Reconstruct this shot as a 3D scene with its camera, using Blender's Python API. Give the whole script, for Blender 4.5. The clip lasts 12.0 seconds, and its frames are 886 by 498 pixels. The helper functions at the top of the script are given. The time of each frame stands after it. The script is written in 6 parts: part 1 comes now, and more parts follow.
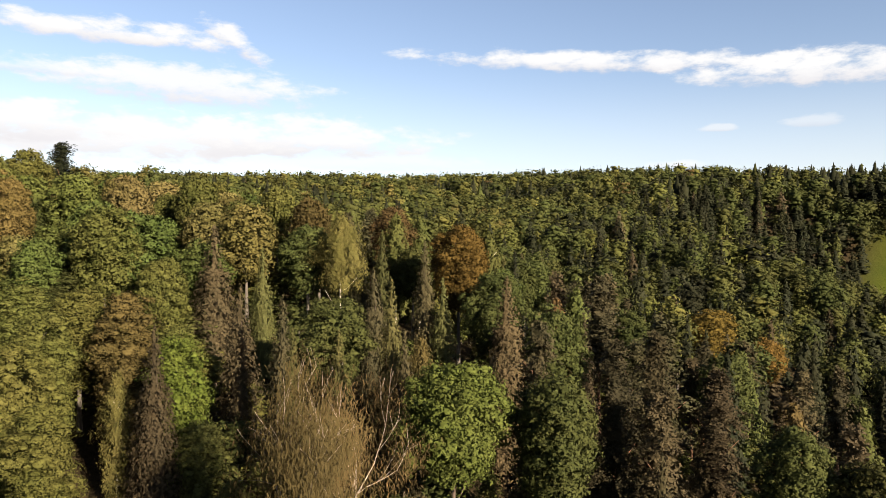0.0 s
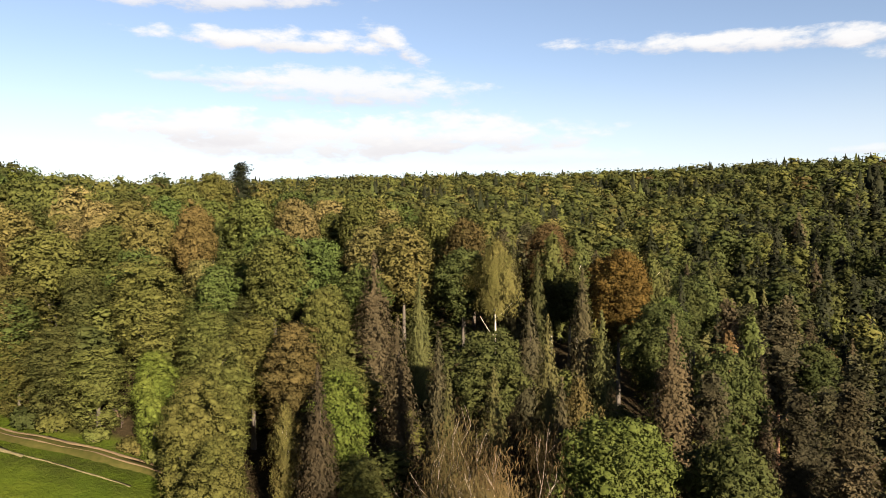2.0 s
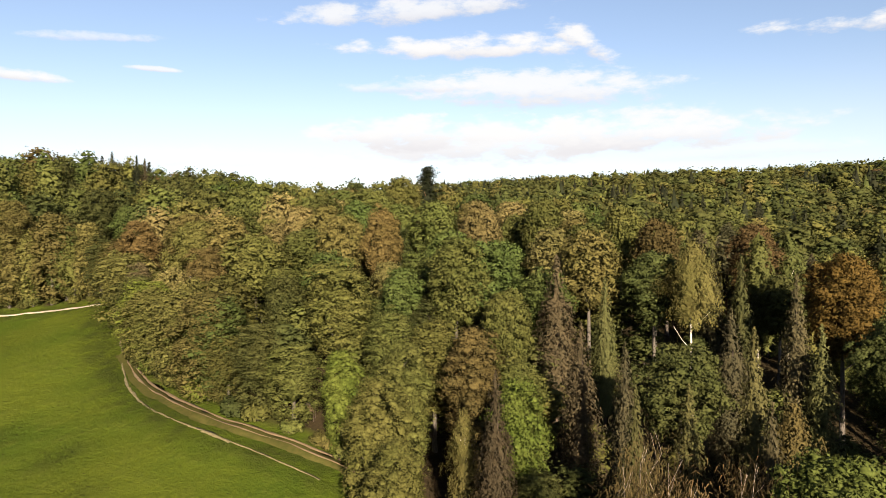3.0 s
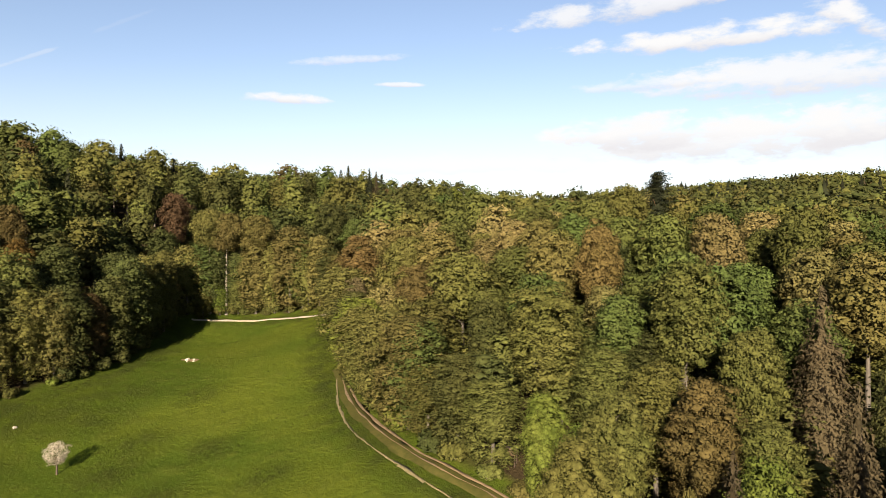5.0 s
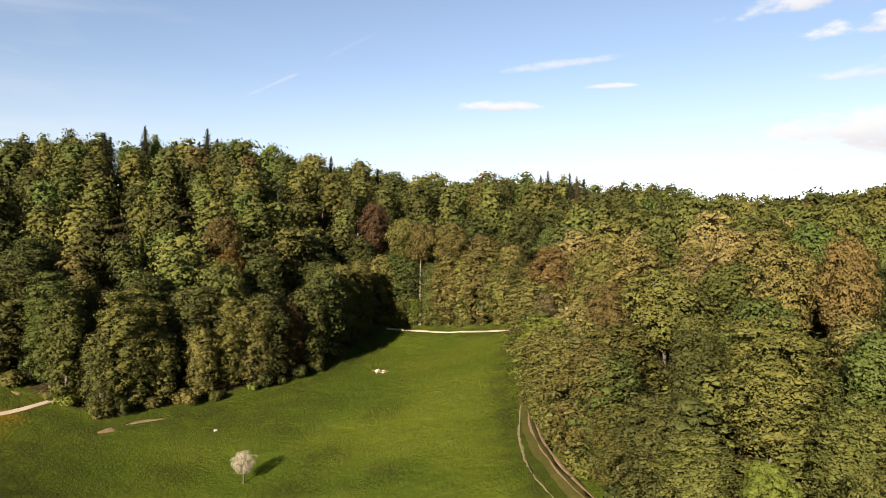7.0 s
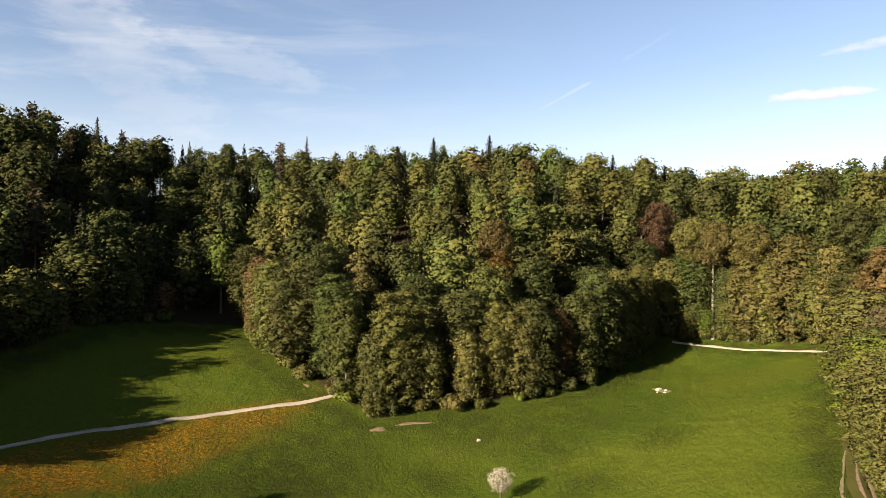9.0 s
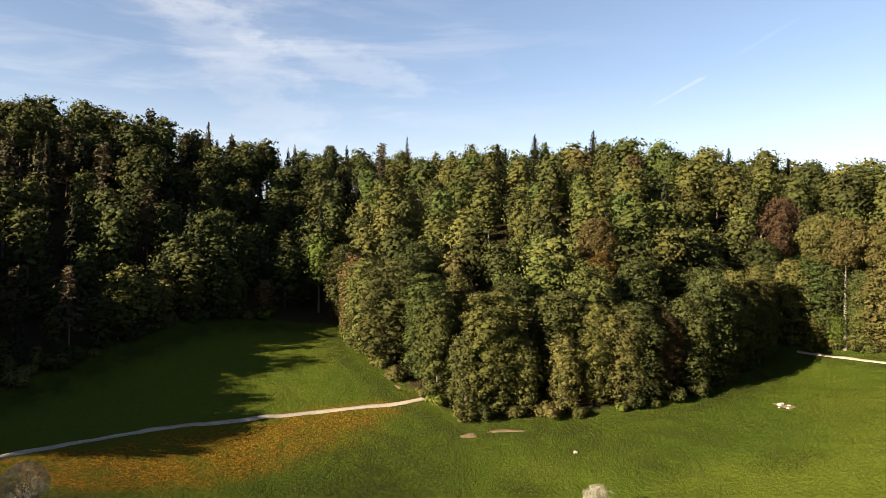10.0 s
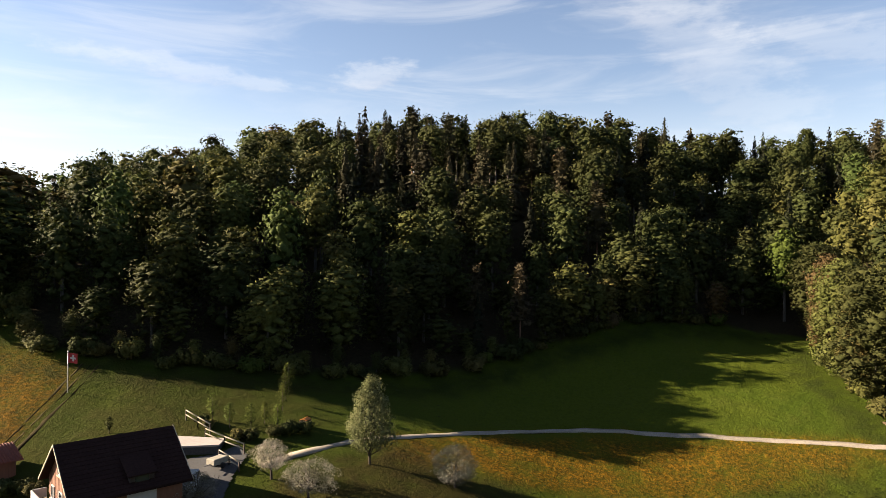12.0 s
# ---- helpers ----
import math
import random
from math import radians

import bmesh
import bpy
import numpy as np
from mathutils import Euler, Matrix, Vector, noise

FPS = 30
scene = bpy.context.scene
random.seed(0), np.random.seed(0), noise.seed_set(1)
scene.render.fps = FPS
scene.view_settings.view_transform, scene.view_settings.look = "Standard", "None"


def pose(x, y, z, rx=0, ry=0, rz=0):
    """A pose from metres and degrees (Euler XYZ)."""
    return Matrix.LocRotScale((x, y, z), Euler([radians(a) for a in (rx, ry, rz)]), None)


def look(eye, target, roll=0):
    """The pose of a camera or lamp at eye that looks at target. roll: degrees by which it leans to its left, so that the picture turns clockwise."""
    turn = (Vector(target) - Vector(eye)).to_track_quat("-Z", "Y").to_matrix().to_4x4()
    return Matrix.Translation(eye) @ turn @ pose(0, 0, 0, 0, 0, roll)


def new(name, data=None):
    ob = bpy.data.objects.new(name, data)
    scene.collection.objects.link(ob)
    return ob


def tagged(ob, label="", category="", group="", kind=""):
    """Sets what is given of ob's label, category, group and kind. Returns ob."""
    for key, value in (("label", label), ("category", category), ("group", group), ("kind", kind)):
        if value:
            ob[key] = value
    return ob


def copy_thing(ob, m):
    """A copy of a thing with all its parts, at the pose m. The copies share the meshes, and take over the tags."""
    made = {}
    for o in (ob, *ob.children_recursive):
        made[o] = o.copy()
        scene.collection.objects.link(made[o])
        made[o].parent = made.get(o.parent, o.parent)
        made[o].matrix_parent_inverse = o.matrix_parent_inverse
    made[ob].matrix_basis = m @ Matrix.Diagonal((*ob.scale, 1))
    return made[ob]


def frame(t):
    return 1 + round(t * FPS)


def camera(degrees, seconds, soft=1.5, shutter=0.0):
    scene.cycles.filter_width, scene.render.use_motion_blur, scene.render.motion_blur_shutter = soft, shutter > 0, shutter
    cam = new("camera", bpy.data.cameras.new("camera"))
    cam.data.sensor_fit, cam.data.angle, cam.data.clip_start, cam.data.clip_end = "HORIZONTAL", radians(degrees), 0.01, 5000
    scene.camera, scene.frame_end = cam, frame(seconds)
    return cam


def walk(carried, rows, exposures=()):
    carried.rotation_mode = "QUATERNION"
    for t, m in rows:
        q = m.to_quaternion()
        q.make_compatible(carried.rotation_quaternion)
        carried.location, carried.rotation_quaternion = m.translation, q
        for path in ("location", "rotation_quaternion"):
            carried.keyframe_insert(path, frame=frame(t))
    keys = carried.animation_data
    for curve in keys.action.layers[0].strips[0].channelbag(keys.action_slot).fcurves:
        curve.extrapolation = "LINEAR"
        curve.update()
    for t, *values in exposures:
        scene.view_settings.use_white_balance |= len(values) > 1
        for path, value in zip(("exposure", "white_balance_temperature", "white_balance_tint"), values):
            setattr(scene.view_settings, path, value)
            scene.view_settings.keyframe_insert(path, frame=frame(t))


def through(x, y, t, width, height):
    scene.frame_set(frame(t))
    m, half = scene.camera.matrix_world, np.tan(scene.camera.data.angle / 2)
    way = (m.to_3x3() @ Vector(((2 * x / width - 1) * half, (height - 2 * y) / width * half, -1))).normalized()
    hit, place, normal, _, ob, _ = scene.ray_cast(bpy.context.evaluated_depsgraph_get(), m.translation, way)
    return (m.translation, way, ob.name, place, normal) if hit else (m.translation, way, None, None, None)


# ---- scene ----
PATH = [
    (0, (-0.00, 0.00, 30.00), (-0.53, 99.99, 29.11), 0.23),
    (0.5, (0.08, 0.06, 31.62), (-1.60, 100.04, 30.50), 0.27),
    (1, (-0.02, 0.36, 33.16), (-3.43, 100.29, 31.83), 0.35),
    (1.5, (-0.07, 0.91, 34.20), (-9.03, 100.49, 32.47), 0.24),
    (2, (-0.30, 1.99, 34.46), (-23.17, 99.33, 32.64), 0.04),
    (2.5, (-0.45, 3.50, 34.52), (-35.72, 97.06, 32.82), 0.01),
    (3, (-0.84, 5.33, 34.67), (-48.98, 92.97, 33.02), -0.13),
    (3.5, (-1.29, 7.52, 34.68), (-58.12, 89.79, 33.16), -0.19),
    (3.7, (-1.54, 8.45, 34.72), (-60.59, 89.14, 33.18), -0.16),
    (5.3, (-6.00, 17.60, 37.58), (-83.18, 81.18, 36.67), -0.04),
    (5.5, (-6.62, 18.69, 37.76), (-85.33, 80.36, 37.03), -0.03),
    (6, (-8.21, 21.12, 37.98), (-90.30, 78.23, 37.58), -0.04),
    (6.5, (-9.98, 23.25, 38.29), (-97.52, 71.60, 38.03), -0.03),
    (6.7, (-10.85, 24.01, 38.47), (-100.08, 69.15, 38.06), 0.07),
    (8.3, (-18.90, 29.89, 37.60), (-116.42, 52.00, 38.25), -0.17),
    (8.5, (-19.87, 30.54, 37.52), (-118.69, 45.80, 38.14), -0.23),
    (9, (-22.55, 32.15, 37.30), (-122.54, 32.66, 38.02), -0.13),
    (9.5, (-25.29, 33.30, 37.15), (-125.19, 28.90, 38.03), -0.02),
    (10, (-28.09, 33.97, 36.81), (-126.97, 19.14, 37.77), 0.08),
    (10.5, (-30.86, 34.48, 36.63), (-127.17, 7.57, 37.58), 0.17),
    (11, (-33.68, 34.72, 36.47), (-124.63, -6.84, 37.33), 0.27),
    (11.5, (-36.43, 34.68, 36.31), (-119.28, -21.32, 37.23), 0.40),
    (12, (-39.05, 34.69, 36.21), (-107.49, -38.21, 37.18), 0.38),
]
cam = camera(65.9, 12.0, soft=0.6)
walk(cam, [(t, look(eye, target, roll)) for t, eye, target, roll in PATH],
     exposures=[(0, 2.41), (2, 2.39), (3.7, 2.37), (6, 2.35), (8.3, 2.41), (10, 2.54), (12, 2.56)])

# ---- exposure of the clip and the light of the place ----
SUN_AZ, SUN_EL = radians(140.0), radians(20.6)  # clockwise from +y; height above the level
sun_dir = Vector((math.sin(SUN_AZ) * math.cos(SUN_EL), math.cos(SUN_AZ) * math.cos(SUN_EL), math.sin(SUN_EL)))
sun = new("sun", bpy.data.lights.new("sun", "SUN"))
sun.data.energy, sun.data.angle, sun.data.color = 5.0, radians(0.5), (1.0, 0.80, 0.59)
sun.matrix_world = look(sun_dir * 400, (0, 0, 0))


class Nodes:
    """Short hand for building node trees."""

    def __init__(self, tree):
        self.tree = tree

    def add(self, kind):
        return self.tree.nodes.new(kind)

    def put(self, socket, value):
        if isinstance(value, bpy.types.NodeSocket):
            self.tree.links.new(value, socket)
        elif value is not None:
            socket.default_value = value

    def math(self, op, a, b=None, c=None, clamp=False):
        n = self.add("ShaderNodeMath")
        n.operation, n.use_clamp = op, clamp
        for s, v in zip(n.inputs, (a, b, c)):
            self.put(s, v)
        return n.outputs[0]

    def mix(self, f, a, b, blend="MIX"):
        n = self.add("ShaderNodeMix")
        n.data_type, n.blend_type = "RGBA", blend
        self.put(n.inputs[0], f)
        self.put(n.inputs[6], a if isinstance(a, bpy.types.NodeSocket) else (*a[:3], 1))
        self.put(n.inputs[7], b if isinstance(b, bpy.types.NodeSocket) else (*b[:3], 1))
        return n.outputs[2]

    def times(self):
        n = self.add("ShaderNodeVectorMath")
        n.operation = "MULTIPLY"
        return n

    def value(self, name):
        n = self.add("ShaderNodeAttribute")
        n.attribute_name = name
        return n.outputs["Fac"]

    def noise(self, scale, detail=3.0, vector=None, rough=0.55, distortion=0.0):
        n = self.add("ShaderNodeTexNoise")
        n.inputs["Scale"].default_value, n.inputs["Detail"].default_value = scale, detail
        n.inputs["Roughness"].default_value, n.inputs["Distortion"].default_value = rough, distortion
        if vector is not None:
            self.put(n.inputs["Vector"], vector)
        return n.outputs[0]

    def ramp(self, f, lo, hi, a=0.0, b=1.0):
        n = self.add("ShaderNodeMapRange")
        n.interpolation_type = "SMOOTHSTEP"
        for s, v in zip(n.inputs, (f, lo, hi, a, b)):
            self.put(s, v)
        return n.outputs[0]


def build_world():
    w = bpy.data.worlds.new("sky")
    scene.world = w
    w.use_nodes = True
    w.node_tree.nodes.clear()
    k = Nodes(w.node_tree)
    sky = k.add("ShaderNodeTexSky")
    sky.sky_type, sky.sun_disc, sky.sun_elevation, sky.sun_rotation = "NISHITA", False, SUN_EL, SUN_AZ
    sky.altitude, sky.air_density, sky.dust_density, sky.ozone_density = 500.0, 1.0, 0.6, 1.6
    co = k.add("ShaderNodeTexCoord").outputs["Generated"]
    sep = k.add("ShaderNodeSeparateXYZ")
    k.put(sep.inputs[0], co)
    x, y, z = sep.outputs
    az = k.math("MULTIPLY", k.math("ARCTAN2", k.math("MULTIPLY", x, -1.0), y), 180 / math.pi)  # to the left of +y
    el = k.math("MULTIPLY", k.math("ARCSINE", z), 180 / math.pi)
    flat = k.add("ShaderNodeCombineXYZ")
    k.put(flat.inputs[0], az), k.put(flat.inputs[1], el)
    stretch = k.times()
    k.put(stretch.inputs[0], flat.outputs[0])
    stretch.inputs[1].default_value = (0.30, 0.75, 1.0)
    lumps = k.noise(1.0, 6.0, stretch.outputs[0], 0.6)
    streak = k.times()
    k.put(streak.inputs[0], flat.outputs[0])
    streak.inputs[1].default_value = (0.05, 0.33, 1.0)
    veil = k.noise(1.0, 5.0, streak.outputs[0], 0.6, 0.8)
    # the haze over the skyline
    haze = k.math("MULTIPLY", k.ramp(el, 1.0, 15.0, 1.0, 0.0), k.math("ADD", k.ramp(az, -10.0, 80.0, 0.56, 0.46), k.ramp(az, 95.0, 140.0, 0.0, 0.25)))
    blue = k.mix(1.0, sky.outputs[0], SKY_TINT, "MULTIPLY")
    col = k.mix(haze, blue, (0.93 * CLOUD, 0.955 * CLOUD, 1.0 * CLOUD))
    # thin high veil, thicker where the camera ends its turn
    west = k.ramp(az, 75.0, 115.0, 0.0, 0.30)
    col = k.mix(k.math("MULTIPLY", k.ramp(veil, 0.42, 0.75), west), col, (CLOUD, 0.985 * CLOUD, 0.98 * CLOUD))
    for a0, e0, half, high, slope, dense in CLOUDS:
        da = k.math("SUBTRACT", az, a0)
        up = k.math("SUBTRACT", k.math("SUBTRACT", el, e0), k.math("MULTIPLY", da, slope))
        # the underside is flatter and greyer than the heaped top
        de = k.math("MAXIMUM", up, k.math("MULTIPLY", up, -1.5))
        q = k.math("ADD", k.math("POWER", k.math("DIVIDE", da, half), 2.0), k.math("POWER", k.math("DIVIDE", de, high), 2.0))
        m = k.math("SUBTRACT", k.math("ADD", 1.0, k.math("MULTIPLY", k.math("SUBTRACT", lumps, 0.5), 3.6)), q)
        m = k.math("MULTIPLY", k.ramp(m, 0.0, 1.0), dense)
        lit = k.ramp(k.math("ADD", k.math("DIVIDE", up, high), lumps), -0.35, 0.75)
        col = k.mix(m, col, k.mix(lit, (0.74 * CLOUD, 0.71 * CLOUD, 0.75 * CLOUD), (CLOUD, 0.985 * CLOUD, 0.975 * CLOUD)))
    bg = k.add("ShaderNodeBackground")
    bg.inputs[1].default_value = 0.031
    k.put(bg.inputs[0], col)
    k.put(k.add("ShaderNodeOutputWorld").inputs[0], bg.outputs[0])


CLOUD = 6.3
SKY_TINT = (1.29, 1.12, 1.08)
# azimuth to the left of +y, height, half width, half height (degrees), slope, density
CLOUDS = [
    (25.5, 7.6, 16.0, 2.6, 0.0, 0.95), (46.0, 6.2, 16.0, 1.2, 0.0, 0.45), (5.0, 6.6, 9.0, 1.1, 0.0, 0.5), (21.0, 11.9, 12.5, 2.2, 0.02, 0.88), (13.0, 8.2, 14.0, 2.3, 0.0, 0.92), (32.0, 8.4, 8.0, 2.0, 0.0, 0.9),
    (31.0, 12.3, 7.0, 0.7, -0.02, 0.6), (31.0, 18.2, 12.5, 1.4, -0.09, 0.85), (26.0, 15.3, 12.0, 1.2, 0.0, 0.98), (17.2, 15.5, 3.0, 1.3, 0.5, 0.95),
    (-13.0, 14.3, 18.5, 1.1, 0.06, 0.95), (-28.0, 12.6, 10.0, 1.75, 0.05, 0.95), (-21.5, 8.9, 1.6, 0.4, 0.0, 0.5), (-18.5, 6.2, 2.6, 0.5, 0.0, 0.6),
    (-28.0, 9.0, 2.4, 0.6, 0.0, 0.4), (56.0, 14.6, 5.5, 0.5, -0.09, 0.55), (61.0, 11.4, 4.0, 0.6, 0.0, 0.95), (51.8, 12.8, 2.2, 0.28, 0.0, 0.8),
    (79.5, 12.8, 2.4, 0.22, -0.48, 0.22), (73.0, 16.2, 3.0, 0.25, -0.5, 0.07), (115.0, 14.5, 10.0, 6.5, 0.9, 0.16), (122.0, 20.0, 9.0, 2.5, 0.3, 0.13),
    (143.0, 14.5, 4.5, 1.6, -0.2, 0.32), (158.0, 14.0, 12.0, 1.2, 0.08, 0.25), (171.0, 8.3, 5.0, 0.45, 0.0, 0.6), (106.0, 15.0, 9.0, 2.2, 0.2, 0.2),
]
build_world()

# ---- the lie of the land: smooth hills and hollows (x, y, reach, rise) over a level of 20 m ----
HILLS = [
    (-340.4, -77.0, 33.0, -3.9), (-286.7, 2.6, 98.5, 44.2), (-180.4, 89.6, 27.8, -17.3),
    (-65.9, 144.7, 42.6, 34.7), (-197.7, -187.9, 84.8, 43.5), (-64.1, -85.3, 49.5, 41.2),
    (-232.3, -2.5, 26.7, 36.6), (-231.2, -8.7, 36.0, -57.0), (-148.1, 50.1, 29.9, -7.5),
    (-65.6, -35.4, 74.3, -55.0), (-27.4, 81.0, 27.5, -39.8), (-58.1, 132.4, 41.4, -35.0),
    (-26.6, 83.0, 37.5, 55.8), (29.6, 67.7, 29.9, -7.6), (182.3, 201.9, 56.0, -29.8),
    (233.6, 346.1, 57.8, -55.1), (38.2, 421.1, 112.4, -23.6), (-213.6, 645.2, 252.9, 44.1),
    (217.6, 584.6, 201.3, 46.1), (412.8, 430.0, 61.2, 55.2), (-4.0, -22.3, 29.7, 19.5),
    (137.2, 104.2, 122.8, -41.0), (-72.9, -13.6, 32.6, 24.5), (-245.2, 189.8, 35.7, 9.8),
]


def ground_z(x, y):
    z = 20.0 + 0.0 * np.asarray(x, float)
    for a, b, r, h in HILLS:
        z = z + h * np.exp(-((x - a) ** 2 + (y - b) ** 2) / (2 * r * r))
    return z + 0.10 * np.sin(x * 0.31 + 1.3) * np.sin(y * 0.27) + 0.06 * np.sin(x * 0.83) * np.sin(y * 0.71 + 2.0)


def gz(x, y):
    return float(ground_z(x, y))


def inside(poly, x, y):
    x, y = np.asarray(x, float), np.asarray(y, float)
    hit = np.zeros(np.broadcast(x, y).shape, bool)
    for (x1, y1), (x2, y2) in zip(poly, poly[1:] + poly[:1]):
        if y1 == y2:
            continue
        cross = (y1 > y) != (y2 > y)
        hit ^= cross & (x < (x2 - x1) * (y - y1) / (y2 - y1) + x1)
    return hit


def away(line, x, y):
    """Distance from a broken line."""
    x, y = np.asarray(x, float), np.asarray(y, float)
    best = np.full(np.broadcast(x, y).shape, 1e9)
    for (x1, y1), (x2, y2) in zip(line, line[1:]):
        dx, dy = x2 - x1, y2 - y1
        f = np.clip(((x - x1) * dx + (y - y1) * dy) / (dx * dx + dy * dy), 0, 1)
        best = np.minimum(best, np.hypot(x - x1 - f * dx, y - y1 - f * dy))
    return best


# the open grass, its outline along the edges of the woods
MEADOW = [(-186, -14), (-168, -6), (-157, 4), (-150, 11), (-142, 20), (-145, 27), (-146, 34), (-147, 42), (-150, 50), (-155, 59),
          (-162, 67), (-172, 75), (-180, 78.5), (-183.5, 84), (-183, 91), (-178, 98), (-168.5, 104.2), (-158, 107), (-149, 108.2), (-144, 107.5), (-134, 100), (-122, 92),
          (-106, 83.2), (-97, 78.8), (-90, 75.9), (-80, 72.9), (-68, 70.9), (-58, 71.4), (-47, 72), (-41, 68), (-37, 60), (-28, 46), (-10, 32),
          (30, 22), (90, 10), (160, -60), (140, -260), (-88, -260), (-70, -130), (-61, -78), (-77, -63), (-94, -55), (-115, -50),
          (-140, -47), (-163, -41), (-180, -29)]
FIELD = [(219, 358), (224, 345), (290, 340), (320, 420), (262, 410), (236, 392)]  # pasture across the valley
GRAVEL = [(-152, 15), (-149.3, 11.5), (-147.2, 7.5), (-142.6, -3), (-139, -9.2), (-136.3, -13.3), (-130, -21.5), (-123.5, -27.2), (-115, -30.6), (-106, -32.6),
          (-97.5, -33.4), (-90, -33.6), (-84, -33.5), (-79, -32.9), (-75.6, -32.4)]
TRACK = [(-110, 85), (-104, 81.5), (-98, 78.2), (-92, 75.6), (-86, 73.4), (-82, 72.0), (-76, 70.6), (-71, 69.8), (-66, 69.5),
         (-59, 70.0), (-53, 70.6), (-47, 70.8), (-42, 69.5)]
FURROW = [(-119, 91), (-112, 86), (-105, 81), (-97, 76), (-90.5, 72.6), (-84, 70), (-78, 68.6), (-71, 67.4), (-65, 67.0), (-58, 67.0), (-51, 67)]
FARWAY = [(-182.2, 86.5), (-181, 89.5), (-177, 95.5), (-168, 102.0), (-158, 104.6), (-148.6, 105.9), (-141, 108)]
VALLEY_ROAD = [(112, 236), (132, 235), (139.5, 232.7), (147, 229), (165, 222), (190, 210)]
BLOOM = [(-149, 9), (-142, -5), (-127, -22), (-110, -31), (-94, -34), (-90, -27), (-106, -14), (-118, -6), (-130, 0), (-140, 6)]
WEEDS = [(-118, 52, 5), (-111, 46, 5), (-125, 30, 6), (-133, 50, 6), (-104, 58, 4), (-97, 47, 4), (-128, 66, 4), (-140, 58, 5), (-86, 58, 3), (-74, 50, 4), (-112, 22, 6)]  # rank patches (x, y, reach)
ORCHARD = [(-97, -31), (-86, -31.5), (-76, -30), (-66, -27), (-58, -27), (-50, -10), (-70, 2), (-92, -6), (-100, -16), (-95, -24)]
BLOOM_WEST = [(-68, -68.5), (-57.4, -56.6), (-48, -46.5), (-20, -50), (-20, -100), (-61, -80)]


# ---- materials ----
def material(name, build):
    m = bpy.data.materials.new(name)
    m.use_nodes = True
    m.node_tree.nodes.clear()
    k = Nodes(m.node_tree)
    k.put(k.add("ShaderNodeOutputMaterial").inputs[0], build(k))
    return m


def principled(k, color, rough=0.7, metal=0.0, bump=None, strength=0.3, distance=0.05, spec=0.4):
    p = k.add("ShaderNodeBsdfPrincipled")
    k.put(p.inputs["Base Color"], color if isinstance(color, bpy.types.NodeSocket) else (*color[:3], 1))
    k.put(p.inputs["Roughness"], rough)
    p.inputs["Metallic"].default_value = metal
    p.inputs["Specular IOR Level"].default_value = spec
    if bump is not None:
        b = k.add("ShaderNodeBump")
        b.inputs["Strength"].default_value, b.inputs["Distance"].default_value = strength, distance
        k.put(b.inputs["Height"], bump)
        k.put(p.inputs["Normal"], b.outputs[0])
    return p.outputs[0]


def world_place(k, scale=(1, 1, 1)):
    g = k.add("ShaderNodeNewGeometry").outputs["Position"]
    v = k.times()
    k.put(v.inputs[0], g)
    v.inputs[1].default_value = scale
    return v.outputs[0]


def foliage(name, a, b, through=0.16):
    """Leaves that differ from leaf to leaf, from clump to clump and from tree to tree."""

    def build(k):
        leaf = k.add("ShaderNodeNewGeometry").outputs["Random Per Island"]
        tree = k.math("FRACT", k.math("ADD", k.add("ShaderNodeObjectInfo").outputs["Random"], k.value("tone")))
        other = k.math("FRACT", k.math("MULTIPLY", tree, 7.31))
        place = world_place(k)
        c = k.mix(k.ramp(k.noise(0.35, 3.0, place), 0.32, 0.68), a, b)
        c = k.mix(k.math("MULTIPLY", leaf, 0.30), c, [v * 1.35 for v in b])
        hsv = k.add("ShaderNodeHueSaturation")
        k.put(hsv.inputs["Hue"], k.ramp(other, 0.0, 1.0, 0.486, 0.516))
        grain = k.ramp(k.noise(3.2, 4.0, place, 0.7), 0.30, 0.70, 0.68, 1.22)
        k.put(hsv.inputs["Value"], k.math("MULTIPLY", k.math("ADD", k.math("MULTIPLY_ADD", tree, 0.40, 0.52), k.math("MULTIPLY", leaf, 0.12)), grain))
        k.put(hsv.inputs["Color"], c)
        d, t, mx = k.add("ShaderNodeBsdfPrincipled"), k.add("ShaderNodeBsdfTranslucent"), k.add("ShaderNodeMixShader")
        k.put(d.inputs["Base Color"], hsv.outputs[0])
        d.inputs["Roughness"].default_value, d.inputs["Specular IOR Level"].default_value = 0.8, 0.06
        k.put(t.inputs[0], hsv.outputs[0])
        mx.inputs[0].default_value = through
        k.put(mx.inputs[1], d.outputs[0]), k.put(mx.inputs[2], t.outputs[0])
        return mx.outputs[0]

    return material(name, build)


def bark(name, a, b, scale=6.0):
    def build(k):
        n = k.noise(scale, 5.0, world_place(k, (1, 1, 0.25)))
        c = k.mix(k.ramp(n, 0.35, 0.65), a, b)
        return principled(k, c, 0.9, bump=n, strength=0.6, distance=0.03)

    return material(name, build)


